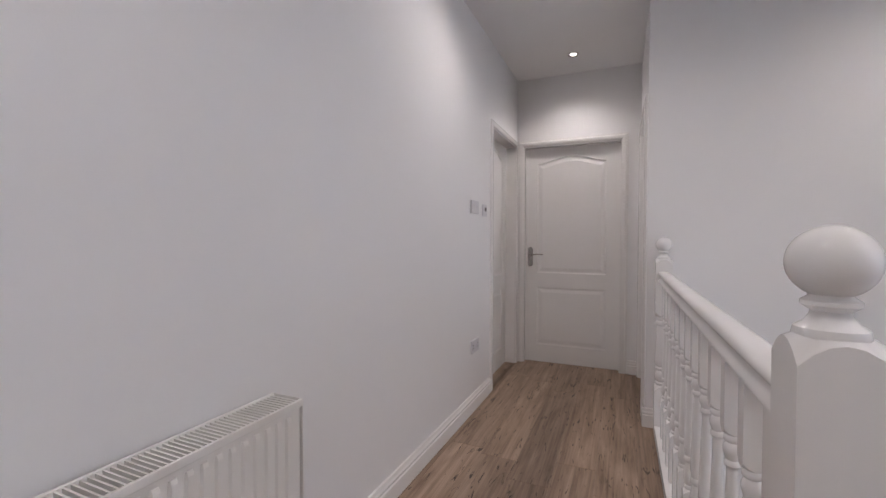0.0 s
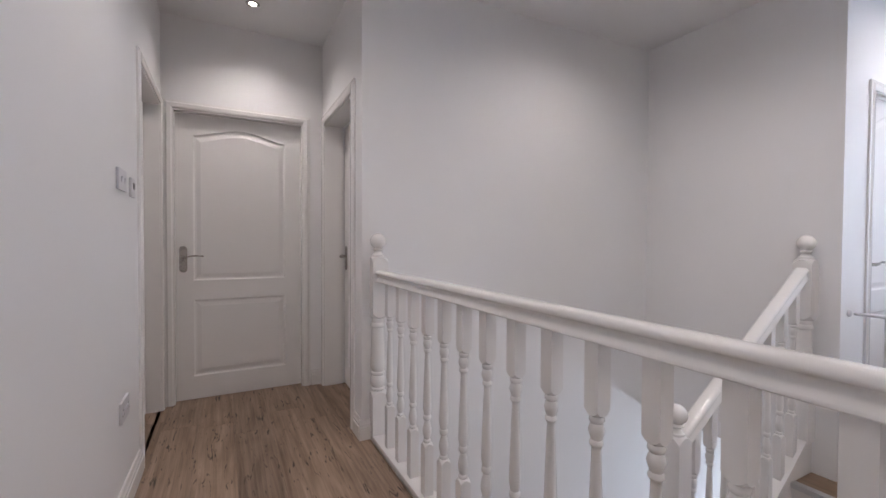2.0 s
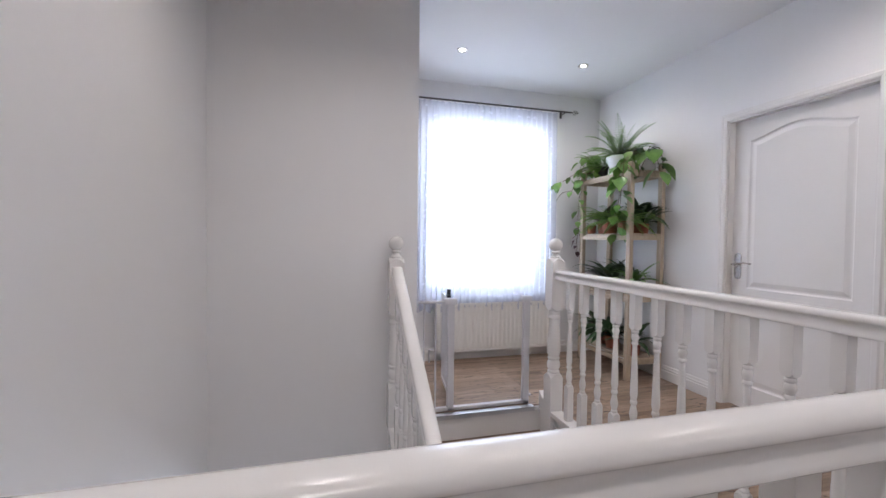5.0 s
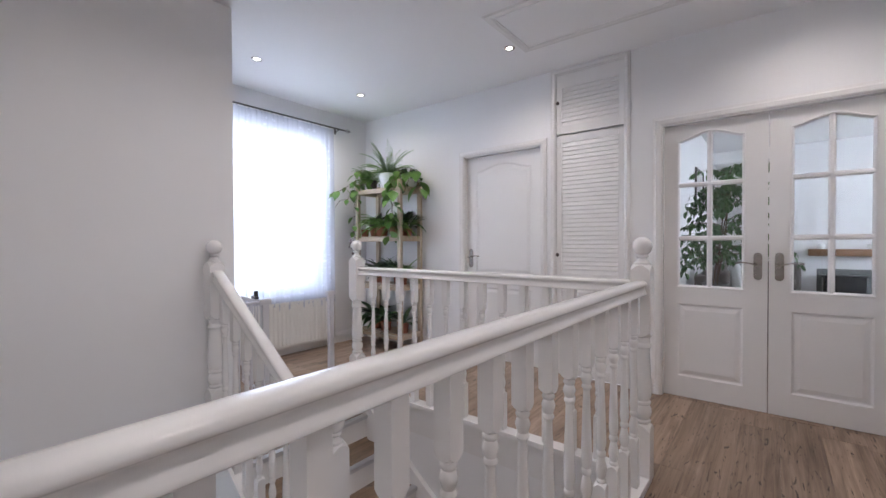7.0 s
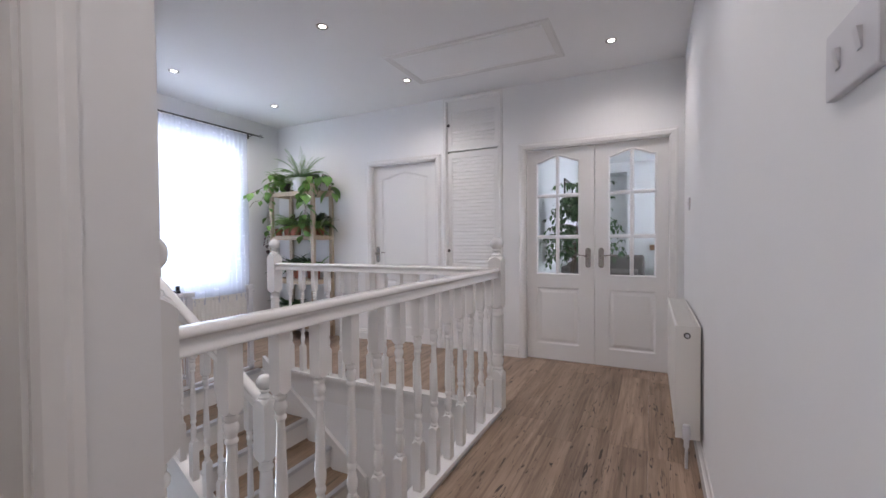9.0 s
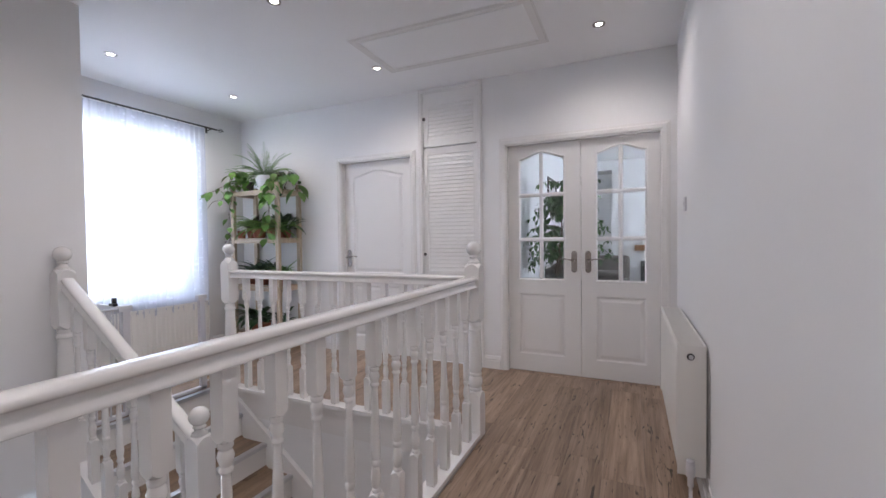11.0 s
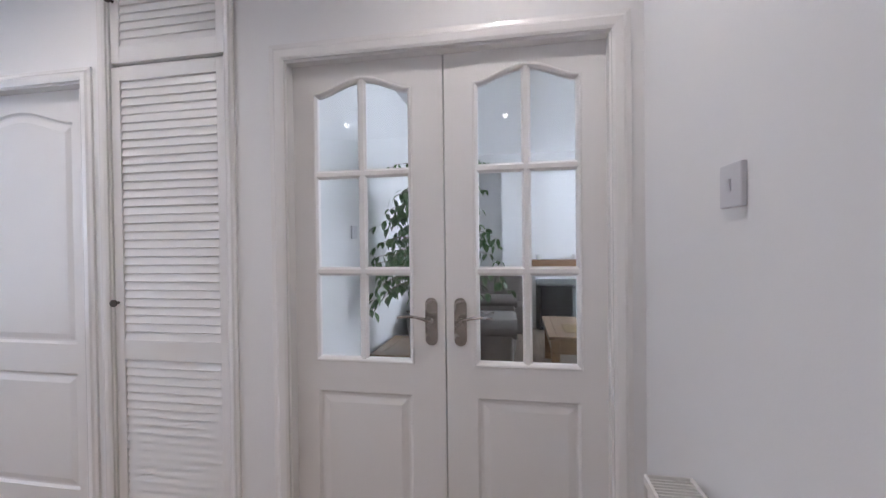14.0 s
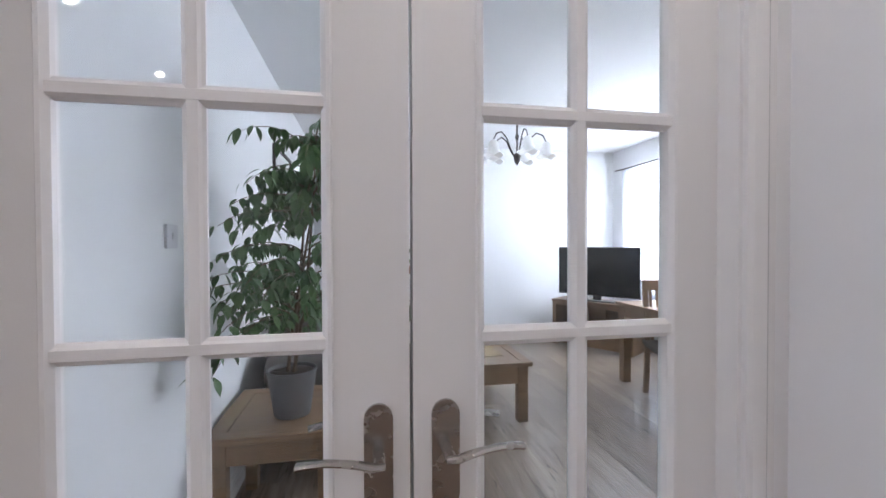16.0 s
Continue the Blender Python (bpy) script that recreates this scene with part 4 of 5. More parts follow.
cw = CU[1] - CU[0]
cup = thing("cupboard", None, None, pose(CU[1], -0.60, 0, 0, 0, 180), label="white built-in cupboard with louvred doors and small dark knobs", category="cupboard")
louvre_leaf(cup, 0.014, cw - 0.012, 0.012, 2.048, [(0.012, 0.085), (0.79, 0.875), (1.99, 2.048)], 0.006)
louvre_leaf(cup, 0.014, cw - 0.012, 2.066, 2.575, [(2.066, 2.135), (2.455, 2.575)], 0.006)
thing("back_board", Shape().box(0.0, cw, 0.05, 0.06, 0.0, 2.584), SATIN, None, cup)
for kz in (1.035, 2.33):
    thing("knob", Shape().lathe([(0.006, 0.0), (0.006, 0.012), (0.014, 0.018), (0.016, 0.026), (0.011, 0.033), (0.001, 0.035)], 16), IRON, pose(0.03, 0.006, kz, 90, 0, 0), cup)
for hz in (0.35, 1.72, 2.25, 2.48):
    thing("hinge", Shape().box(cw - 0.013, cw - 0.008, 0.002, 0.008, hz, hz + 0.05), NICKEL, None, cup)
architrave("trim_cupboard", cw, 2.585, pose(CU[1], -0.60, 0, 0, 0, 180), 0.036)


# ---- stair gate ----
gate = thing("stair_gate", None, None, label="white metal child safety gate, standing open at the stair head", category="stair gate")
GX = 2.485
thing("gate_post", Shape().box(GX - 0.016, GX + 0.016, 1.315, 1.360, 0.006, 0.72, 0.003), PLASTIC, None, gate)
thing("gate_post", Shape().box(GX - 0.016, GX + 0.016, 0.765, 0.810, 0.006, 0.73, 0.003), PLASTIC, None, gate)
thing("gate_head", Shape().box(GX - 0.02, GX + 0.02, 1.30, 1.385, 0.715, 0.755, 0.004), PLASTIC, None, gate)
thing("gate_head", Shape().box(GX - 0.02, GX + 0.02, 0.752, 0.825, 0.725, 0.760, 0.004), PLASTIC, None, gate)
thing("gate_bar", Shape().tube([(GX, 1.36, 0.735), (GX, 1.565, 0.735)], 0.009, 10).tube([(GX, 0.765, 0.06), (GX, 0.745, 0.06)], 0.009, 10).tube([(GX, 0.765, 0.70), (GX, 0.745, 0.70)], 0.009, 10), PLASTIC, None, gate)
thing("threshold_bar", Shape().box(GX - 0.016, GX + 0.016, 0.765, 1.54, 0.006, 0.030, 0.003), PLASTIC, None, gate)
for y in (1.44, 1.52):
    thing("gate_bar", Shape().tube([(GX, y, 0.028), (GX, y, 0.735)], 0.006, 10), PLASTIC, None, gate)
thing("wall_cup", Shape().lathe([(0.02, 0), (0.02, 0.008), (0.012, 0.014)], 14), PLASTIC, pose(GX, 1.5895, 0.735, 90, 0, 0), gate)
thing("wall_cup", Shape().lathe([(0.02, 0), (0.02, 0.008), (0.012, 0.014)], 14), PLASTIC, pose(GX, 1.5895, 0.06, 90, 0, 0), gate)
thing("gate_leaf", Shape().box(0.02, 0.50, -0.012, 0.012, 0.70, 0.73, 0.004).box(0.02, 0.50, -0.012, 0.012, 0.05, 0.075, 0.004).box(0.48, 0.50, -0.012, 0.012, 0.075, 0.70, 0.003), PLASTIC, pose(GX + 0.012, 1.32, 0, 0, 0, -8), gate)
for i in range(8):
    thing("gate_bar", Shape().tube([(0.06 + 0.056 * i, 0, 0.06), (0.06 + 0.056 * i, 0, 0.71)], 0.0055, 8), PLASTIC, pose(GX + 0.012, 1.32, 0, 0, 0, -8), gate)
thing("latch", Shape().box(0.18, 0.26, -0.014, 0.014, 0.73, 0.75, 0.003).box(0.19, 0.215, -0.013, 0.013, 0.75, 0.79, 0.004), BLACK, pose(GX + 0.012, 1.32, 0, 0, 0, -8), gate, label="black gate latch")


# ---- plants ----
def blade(s, base, way, length, width, droop, rng, cup=0.15, n=5, tip=0.0):
    """One leaf: a bent strip that widens and closes to a point, with a folded middle."""
    way = Vector(way).normalized()
    side = way.cross(Vector((0, 0, 1)))
    side = side.normalized() if side.length > 1e-3 else Vector((1, 0, 0))
    p, d = Vector(base), way.copy()
    v, f = [], []
    for i in range(n + 1):
        t = i / n
        w = width * max(0.02, math.sin(math.pi * min(1, (t * (1 - tip) + 0.03)) ** 0.8))
        up = side.cross(d).normalized()
        v += [p - side * w + up * cup * w, p, p + side * w + up * cup * w]
        d = (d + Vector((0, 0, -droop / n))).normalized()
        p = p + d * (length / n)
    for i in range(n):
        a = i * 3
        f += [(a, a + 1, a + 4, a + 3), (a + 1, a + 2, a + 5, a + 4)]
    s.add(v, f, True)


def pot_shape(r, h, flare=0.78, lip=0.012):
    return Shape().lathe([(r * flare, 0), (r * flare + 0.002, 0.004), (r * 0.97, h - lip), (r, h - lip + 0.002), (r, h), (r - 0.006, h), (r - 0.008, h - 0.02)], 24, caps=False)


def potted(name, at, pot, r, h, label, flare=0.78, saucer=False):
    root = thing(name, None, None, pose(*at), label=label, category="plant")
    thing("pot", pot_shape(r, h, flare), pot, None, root)
    thing("soil", Shape().lathe([(0.001, h - 0.012), (r * 0.6, h - 0.014), (r - 0.007, h - 0.018)], 20, caps=False), SOIL, None, root)
    if saucer:
        thing("saucer", Shape().lathe([(r * 0.95, 0.0), (r * 1.15, 0.012), (r * 1.12, 0.013), (r * 0.9, 0.003)], 20, caps=False), pot, None, root)
    return root


def fern(root, z, fronds, length, rng, mat=FERN, rise=1.1, low=0.15):
    s, st = Shape(), Shape()
    for i in range(fronds):
        a, lift = rng.uniform(0, 6.283), rng.uniform(low, rise)
        L = length * rng.uniform(0.6, 1.15)
        d = Vector((math.cos(a), math.sin(a), lift)).normalized()
        p = Vector((0.03 * math.cos(a), 0.03 * math.sin(a), z))
        n = 20
        rib = [p.copy()]
        for k in range(n):
            t = k / n
            side = d.cross(Vector((0, 0, 1))).normalized()
            w = 0.036 * L / 0.3 * math.sin(math.pi * (0.15 + 0.83 * t)) ** 0.7
            for sg in (-1, 1):
                blade(s, p, side * sg + d * 0.35, w, w * 0.15 + 0.0028, 0.4, rng, 0.1, 2)
            p = p + d * (L / n)
            rib.append(p.copy())
            d = (d + Vector((0, 0, -0.085 * rng.uniform(0.6, 1.3)))).normalized()
        st.tube(rib, 0.0014, 4)
    thing("fronds", s, mat, None, root, kind="stuff")
    thing("frond_stem", st, mat, None, root)


def strappy(root, z, leaves, length, width, rng, mat=DARKLEAF, droop=1.3, lift=(0.5, 2.2)):
    s = Shape()
    for i in range(leaves):
        a = rng.uniform(0, 6.283)
        blade(s, (0.015 * math.cos(a), 0.015 * math.sin(a), z), (math.cos(a), math.sin(a), rng.uniform(*lift)), length * rng.uniform(0.6, 1.1), width * rng.uniform(0.7, 1.2), droop * rng.uniform(0.5, 1.3), rng, 0.25, 7)
    thing("leaves", s, mat, None, root, kind="stuff")


def vine(root, start, points, leaf, rng, mat=POTHOS, gap=0.05, thin=0.0025):
    """A trailing stem along points with heart-shaped leaves."""
    s, st = Shape(), Shape()
    pts = [Vector(start)] + [Vector(p) for p in points]
    fine = []
    for a, b in zip(pts[:-1], pts[1:]):
        m = max(2, int((b - a).length / gap))
        fine += [a.lerp(b, i / m) + Vector((rng.uniform(-1, 1), rng.uniform(-1, 1), rng.uniform(-1, 1))) * 0.006 for i in range(m)]
    fine.append(pts[-1])
    st.tube(fine, thin, 5)
    for i, p in enumerate(fine[1:]):
        if rng.random() < 0.8:
            a = rng.uniform(0, 6.283)
            d = Vector((math.cos(a), math.sin(a), rng.uniform(-0.6, 0.3)))
            q = p + d * 0.025
            st.tube([p, q], 0.0012, 4)
            L = leaf * rng.uniform(0.65, 1.2)
            blade(s, q, d + Vector((0, 0, -0.5)), L, L * 0.36, 0.9, rng, 0.2, 6)
    thing("stem", st, STEM, None, root)
    thing("leaves", s, mat, None, root, kind="stuff")


SHX0, SHX1, SHY0, SHY1 = 2.70, 3.40, -0.575, -0.235
LEVELS = (0.185, 0.70, 1.215, 1.735)
shelf = thing("plant_shelf", None, None, label="unpainted pine shelf unit filled with potted plants", category="shelf")
for px in (SHX0, SHX1 - 0.045):
    for py in (SHY0, SHY1 - 0.035):
        thing("post", Shape().box(px, px + 0.045, py, py + 0.035, 0.0, 1.80, 0.002), PINE, None, shelf)
for lz in LEVELS:
    for k in range(3):
        w = (SHY1 - SHY0 - 0.07) / 3
        y0 = SHY0 + 0.036 + w * k
        thing("board", Shape().box(SHX0 + 0.001, SHX1 - 0.001, y0 + 0.002, y0 + w - 0.002, lz - 0.018, lz, 0.002), PINE_X, None, shelf)
    for y0 in (SHY0 + 0.004, SHY1 - 0.022):
        thing("cross_rail", Shape().box(SHX0 + 0.046, SHX1 - 0.046, y0, y0 + 0.018, lz - 0.055, lz - 0.0185), PINE_X, None, shelf)
    for x0 in (SHX0 + 0.003, SHX1 - 0.021):
        thing("cross_rail", Shape().box(x0, x0 + 0.018, SHY0 + 0.036, SHY1 - 0.036, lz - 0.055, lz - 0.0185), PINE, None, shelf)
rng = random.Random(11)
T = LEVELS[3]
p = potted("fern_plant", (2.97, -0.335, T), CERAMIC, 0.118, 0.15, "bushy green fern in a wide white bowl", 0.55)
fern(p, 0.140, 44, 0.30, rng, FERN, 2.2, 0.45)
fern(p, 0.140, 20, 0.36, rng, FERN, 6.5, 2.2)
p = potted("pothos_plant", (2.80, -0.46, T), CERAMIC, 0.088, 0.135, "trailing green pothos in a white pot", 0.8)
vine(p, (0, 0, 0.13), [(-0.10, 0.02, 0.17), (-0.17, 0.03, 0.05), (-0.20, 0.04, -0.02)], 0.17, rng, gap=0.19)
vine(p, (0, 0, 0.13), [(-0.05, 0.16, 0.16), (-0.07, 0.275, 0.05), (-0.075, 0.285, -0.12), (-0.03, 0.290, -0.34), (0.0, 0.290, -0.52)], 0.125, rng, gap=0.05)
vine(p, (0, 0, 0.13), [(-0.02, 0.18, 0.14), (-0.05, 0.295, 0.02), (-0.045, 0.30, -0.28), (0.03, 0.295, -0.44)], 0.115, rng, gap=0.055)
vine(p, (0, 0, 0.13), [(0.02, 0.15, 0.17), (0.06, 0.27, 0.03), (0.05, 0.285, -0.14)], 0.12, rng, gap=0.055)
vine(p, (0, 0, 0.13), [(-0.09, 0.05, 0.19), (-0.13, 0.13, 0.06), (-0.10, 0.16, -0.06)], 0.045, rng, DARKLEAF, 0.07)
for k in range(7):
    a = 0.5 + 0.75 * k
    vine(p, (0, 0, 0.12), [(0.07 * math.cos(a), 0.07 * math.sin(a), 0.20), (0.13 * math.cos(a), 0.11 * math.sin(a), 0.17), (0.15 * math.cos(a), 0.13 * math.sin(a), 0.04)], 0.05, rng, DARKLEAF, 0.08)
p = potted("succulent_plant", (3.13, -0.47, T), CERAMIC, 0.06, 0.10, "small green plant in a white pot", 0.8)
strappy(p, 0.09, 16, 0.20, 0.014, rng, POTHOS)
p = potted("pothos_plant", (3.28, -0.38, T), IRON, 0.06, 0.11, "trailing pothos in a dark wire pot", 0.7)
vine(p, (0, 0, 0.1), [(0.05, 0.05, 0.24), (0.10, 0.10, 0.22), (0.13, 0.14, 0.05)], 0.11, rng)
vine(p, (0, 0, 0.1), [(0.02, 0.10, 0.22), (0.06, 0.18, 0.16), (0.09, 0.19, -0.02)], 0.10, rng, gap=0.05)
vine(p, (0, 0, 0.1), [(0.10, 0.12, 0.10), (0.16, 0.22, 0.04), (0.21, 0.30, -0.02), (0.22, 0.38, -0.04), (0.21, 0.44, -0.11)], 0.115, rng, gap=0.055)
vine(p, (0, 0, 0.1), [(0.12, 0.14, 0.05), (0.17, 0.22, -0.10), (0.2, 0.30, -0.12), (0.2, 0.36, -0.2)], 0.10, rng, gap=0.055)
vine(p, (0, 0, 0.1), [(0.08, 0.12, 0.05), (0.11, 0.17, -0.2), (0.10, 0.18, -0.45), (0.11, 0.19, -0.62)], 0.10, rng, gap=0.05)
fern(p, 0.09, 40, 0.27, rng, FERN, 2.4)
S = LEVELS[2]
p = potted("fern_plant", (3.05, -0.31, S), TERRA, 0.07, 0.11, "pale green fern in a terracotta pot")
fern(p, 0.10, 90, 0.30, rng, FERN, 1.8)
p = potted("fern_plant", (2.84, -0.30, S), TERRA, 0.06, 0.10, "arching green fern in a terracotta pot")
fern(p, 0.09, 46, 0.27, rng, FERN, 1.5)
p = potted("potted_plant", (3.26, -0.40, S), TERRA, 0.06, 0.10, "dark-leaved houseplant in a terracotta pot")
strappy(p, 0.09, 18, 0.24, 0.04, rng, PURPLE)
p = potted("trailing_plant", (3.350, -0.33, S), TERRA, 0.045, 0.08, "trailing purple-leaved plant in a small pot")
vine(p, (0, 0, 0.07), [(0.03, 0.08, 0.09), (0.05, 0.12, -0.02), (0.05, 0.13, -0.16)], 0.07, rng, PURPLE, 0.03)
p = potted("peace_lily", (2.90, -0.47, S), TERRA, 0.06, 0.10, "broad-leaved green houseplant in a terracotta pot")
strappy(p, 0.09, 16, 0.36, 0.042, rng, DARKLEAF, 1.6, (1.0, 3.2))
p = potted("small_plant", (2.765, -0.42, S), TERRA, 0.045, 0.08, "small potted houseplant in a terracotta pot")
strappy(p, 0.07, 12, 0.26, 0.030, rng, DARKLEAF, 1.4, (0.8, 2.6))
S = LEVELS[1]
for x, y, n, L, w, mt in ((3.24, -0.40, 16, 0.24, 0.030, DARKLEAF), (3.06, -0.36, 18, 0.25, 0.022, DARKLEAF), (2.92, -0.43, 12, 0.30, 0.016, DARKLEAF), (2.80, -0.36, 15, 0.22, 0.020, POTHOS)):
    p = potted("potted_plant", (x, y, S), TERRA, 0.06, 0.105, "green long-leaved houseplant in a terracotta pot")
    strappy(p, 0.09, int(n * 1.4), L * 1.35, w * 1.3, rng, mt, 1.4)
S = LEVELS[0]
for x, y, n, L, w in ((3.22, -0.39, 18, 0.26, 0.036), (3.05, -0.36, 16, 0.28, 0.036), (2.80, -0.37, 9, 0.26, 0.020)):
    p = potted("potted_plant", (x, y, S), TERRA, 0.065, 0.11, "broad dark-leaved houseplant in a terracotta pot")
    strappy(p, 0.10, int(n * 1.3), L * 1.25, w * 1.3, rng, DARKLEAF, 1.6)


# ---- living room ----
def leg_table(name, m, length, width, height, leg, label, drawer=True, category="table", apron=0.10):
    root = thing(name, None, None, m, label=label, category=category)
    fr = 0.075
    s = Shape().box(0, length, 0, fr, height - 0.032, height, 0.004).box(0, length, width - fr, width, height - 0.032, height, 0.004)
    thing("top_rail", s, OAK, None, root)
    thing("top_end", Shape().box(0, fr, fr + 0.001, width - fr - 0.001, height - 0.032, height, 0.003).box(length - fr, length, fr + 0.001, width - fr - 0.001, height - 0.032, height, 0.003), OAK_Y, None, root)
    thing("top_panel", Shape().box(fr + 0.003, length - fr - 0.003, fr + 0.003, width - fr - 0.003, height - 0.028, height - 0.002, 0.002), OAK, None, root)
    for x in (0.025, length - 0.025 - leg):
        for y in (0.025, width - 0.025 - leg):
            thing("leg", Shape().box(x, x + leg, y, y + leg, 0.0, height - 0.032, 0.004), OAK, None, root)
    a = Shape().box(0.025 + leg, length - 0.025 - leg, 0.035, 0.055, height - 0.032 - apron, height - 0.032).box(0.025 + leg, length - 0.025 - leg, width - 0.055, width - 0.035, height - 0.032 - apron, height - 0.032)
    a.box(0.035, 0.055, 0.025 + leg, width - 0.025 - leg, height - 0.032 - apron, height - 0.032).box(length - 0.055, length - 0.035, 0.025 + leg, width - 0.025 - leg, height - 0.032 - apron, height - 0.032)
    thing("apron", a, OAK, None, root)
    if drawer:
        thing("drawer_cup", Shape().lathe([(0.03, 0), (0.028, 0.012), (0.018, 0.02), (0.001, 0.022)], 14), IRON, pose(length - 0.034, width / 2, height - 0.085, 0, 90, 0), root)
    return root


leg_table("coffee_table", pose(-0.80, -2.83, 0, 0, 0, 180) @ pose(0, 0, 0, 0, 0, 0), 0.60, 1.05, 0.45, 0.075, "oak coffee table with square legs on the living room floor", apron=0.13)
mat_ob = thing("table_mat", None, None, pose(-1.10, -3.22, 0.4503), label="woven straw mat on the coffee table", category="mat")
for i in range(14):
    thing("mat_strip", Shape().box(-0.14, 0.14, -0.19 + 0.027 * i, -0.168 + 0.027 * i, 0.0, 0.004), MAT, None, mat_ob)
leg_table("side_table", pose(-0.07, -2.42, 0), 0.54, 0.62, 0.52, 0.06, "small oak side table by the living room wall", False)

# weeping fig on the side table
fig = potted("weeping_fig", (0.15, -2.03, 0.52), GREYPOT, 0.115, 0.215, "tall weeping fig in a dark grey pot on the side table", 0.7)
rng = random.Random(4)
trunk, leaves = Shape(), Shape()
for k in range(3):
    a = k * 2.1
    path = [Vector((0.02 * math.cos(a + t * 3) - 0.12 * t, 0.02 * math.sin(a + t * 3), 0.19 + t * 1.05)) for t in [i / 8 for i in range(9)]]
    trunk.tube(path, [0.009 - 0.0007 * i for i in range(9)], 7)
for k in range(84):
    t = rng.uniform(0.10, 1.0)
    a = rng.uniform(0, 6.283)
    base = Vector((-0.12 * t, 0, 0.25 + t * 1.06))
    reach = (0.54 - 0.20 * t) * rng.uniform(0.5, 1.1) * (1.0 - 0.12 * math.cos(a))
    d = Vector((math.cos(a), math.sin(a), rng.uniform(0.3, 0.9))).normalized()
    pts, p = [], base.copy()
    for i in range(7):
        pts.append(p.copy())
        p = p + d * (reach * 1.15 / 6)
        d = (d + Vector((0, 0, -0.24))).normalized()
    trunk.tube(pts, [0.004 - 0.0005 * i for i in range(7)], 5)
    for i in range(1, 7):
        for _ in range(3):
            b = rng.uniform(0, 6.283)
            q = pts[i] + Vector((math.cos(b), math.sin(b), 0)) * rng.uniform(0.004, 0.03)
            blade(leaves, q, (math.cos(b) * 0.6, math.sin(b) * 0.6, rng.uniform(-1.2, -0.1)), rng.uniform(0.055, 0.085), rng.uniform(0.013, 0.019), 0.8, rng, 0.2, 5)
thing("branches", trunk, STEM, None, fig)
thing("leaves", leaves, FICUS, None, fig, kind="stuff")


def cushion_block(s, x0, x1, y0, y1, z0, z1, r=0.05):
    bm = bmesh.new()
    bmesh.ops.create_cube(bm, size=1.0)
    for q in bm.verts:
        q.co = Vector(((x0 + x1) / 2 + q.co.x * (x1 - x0), (y0 + y1) / 2 + q.co.y * (y1 - y0), (z0 + z1) / 2 + q.co.z * (z1 - z0)))
    bmesh.ops.bevel(bm, geom=bm.edges[:], offset=r, segments=5, profile=0.55, affect="EDGES")
    s.take(bm, True)


sofa = thing("sofa", None, None, label="dark grey fabric sofa along the living room wall", category="sofa")
s = Shape()
cushion_block(s, -0.46, 0.40, -4.30, -2.62, 0.09, 0.32, 0.03)
thing("base", s, FABRIC, None, sofa)
for y0, y1 in ((-2.72, -2.50), (-4.42, -4.20)):
    s = Shape()
    cushion_block(s, -0.50, 0.38, y0, y1, 0.09, 0.56, 0.03)
    roll = [(0.5 * (y0 + y1) + 0.13 * math.cos(a), 0.555 + 0.085 * math.sin(a)) for a in [2 * math.pi * i / 18 for i in range(18)]]
    s.loft([[(x, yy, zz) for yy, zz in roll] for x in (-0.53, 0.38)], smooth=True, caps=True)
    thing("arm", s, FABRIC, None, sofa)
for y0, y1 in ((-3.45, -2.74), (-4.18, -3.47)):
    s = Shape()
    cushion_block(s, -0.52, 0.14, y0, y1, 0.31, 0.46, 0.055)
    thing("seat_cushion", s, FABRIC, None, sofa)
    s = Shape()
    cushion_block(s, 0.08, 0.36, y0, y1, 0.42, 0.83, 0.08)
    thing("back_cushion", s, FABRIC, None, sofa)
thing("backrest", Shape().box(0.30, 0.42, -4.2, -2.7, 0.09, 0.76, 0.02), FABRIC, None, sofa)
for x in (-0.44, 0.30):
    for y in (-4.36, -2.62):
        thing("foot", Shape().lathe([(0.022, 0), (0.028, 0.08), (0.03, 0.092)], 12), BLACK, pose(x, y, 0), sofa)
far_sofa = thing("armchair", None, None, label="dark grey fabric armchair in the corner by the fireplace", category="armchair")
s = Shape()
cushion_block(s, -0.62, 0.10, -5.42, -4.72, 0.05, 0.44, 0.05)
thing("seat", s, FABRIC, None, far_sofa)
s = Shape()
cushion_block(s, -0.62, 0.10, -5.43, -5.15, 0.40, 0.84, 0.07)
thing("backrest", s, FABRIC, None, far_sofa)
s = Shape()
cushion_block(s, -0.2, 0.2, -0.06, 0.06, -0.19, 0.19, 0.05)
thing("cushion", s, CUSHION, pose(-0.02, -3.05, 0.66, 20, -20, 70), label="white patterned scatter cushion on the sofa", category="cushion")

fire = thing("fireplace", None, None, label="black cast stove set in a square opening in the white wall", category="fireplace")
thing("surround", Shape().box(-1.38, -0.80, -5.46, -5.44, 0.0, 0.74, 0.004), material("slate_surround", (0.16, 0.17, 0.17), 0.7, vary=0.15), None, fire)
thing("stove_body", Shape().box(-1.31, -0.86, -5.44, -5.28, 0.06, 0.62, 0.012).box(-1.34, -0.83, -5.44, -5.26, 0.62, 0.655, 0.008).box(-1.33, -0.84, -5.44, -5.24, 0.02, 0.06, 0.006), BLACK, None, fire)
thing("stove_door", Shape().holed([(-1.27, 0.16), (-0.90, 0.16), (-0.90, 0.58), (-1.27, 0.58)], [[(-1.23, 0.22), (-1.10, 0.22), (-1.10, 0.52), (-1.23, 0.52)], [(-1.07, 0.22), (-0.94, 0.22), (-0.94, 0.52), (-1.07, 0.52)]], -5.262, -5.282), BLACK, None, fire)
thing("mantel_beam", Shape().box(-1.50, -0.70, -5.46, -5.30, 0.93, 1.03, 0.010), BEAM, label="oak beam mantel shelf on the white wall", category="mantel")
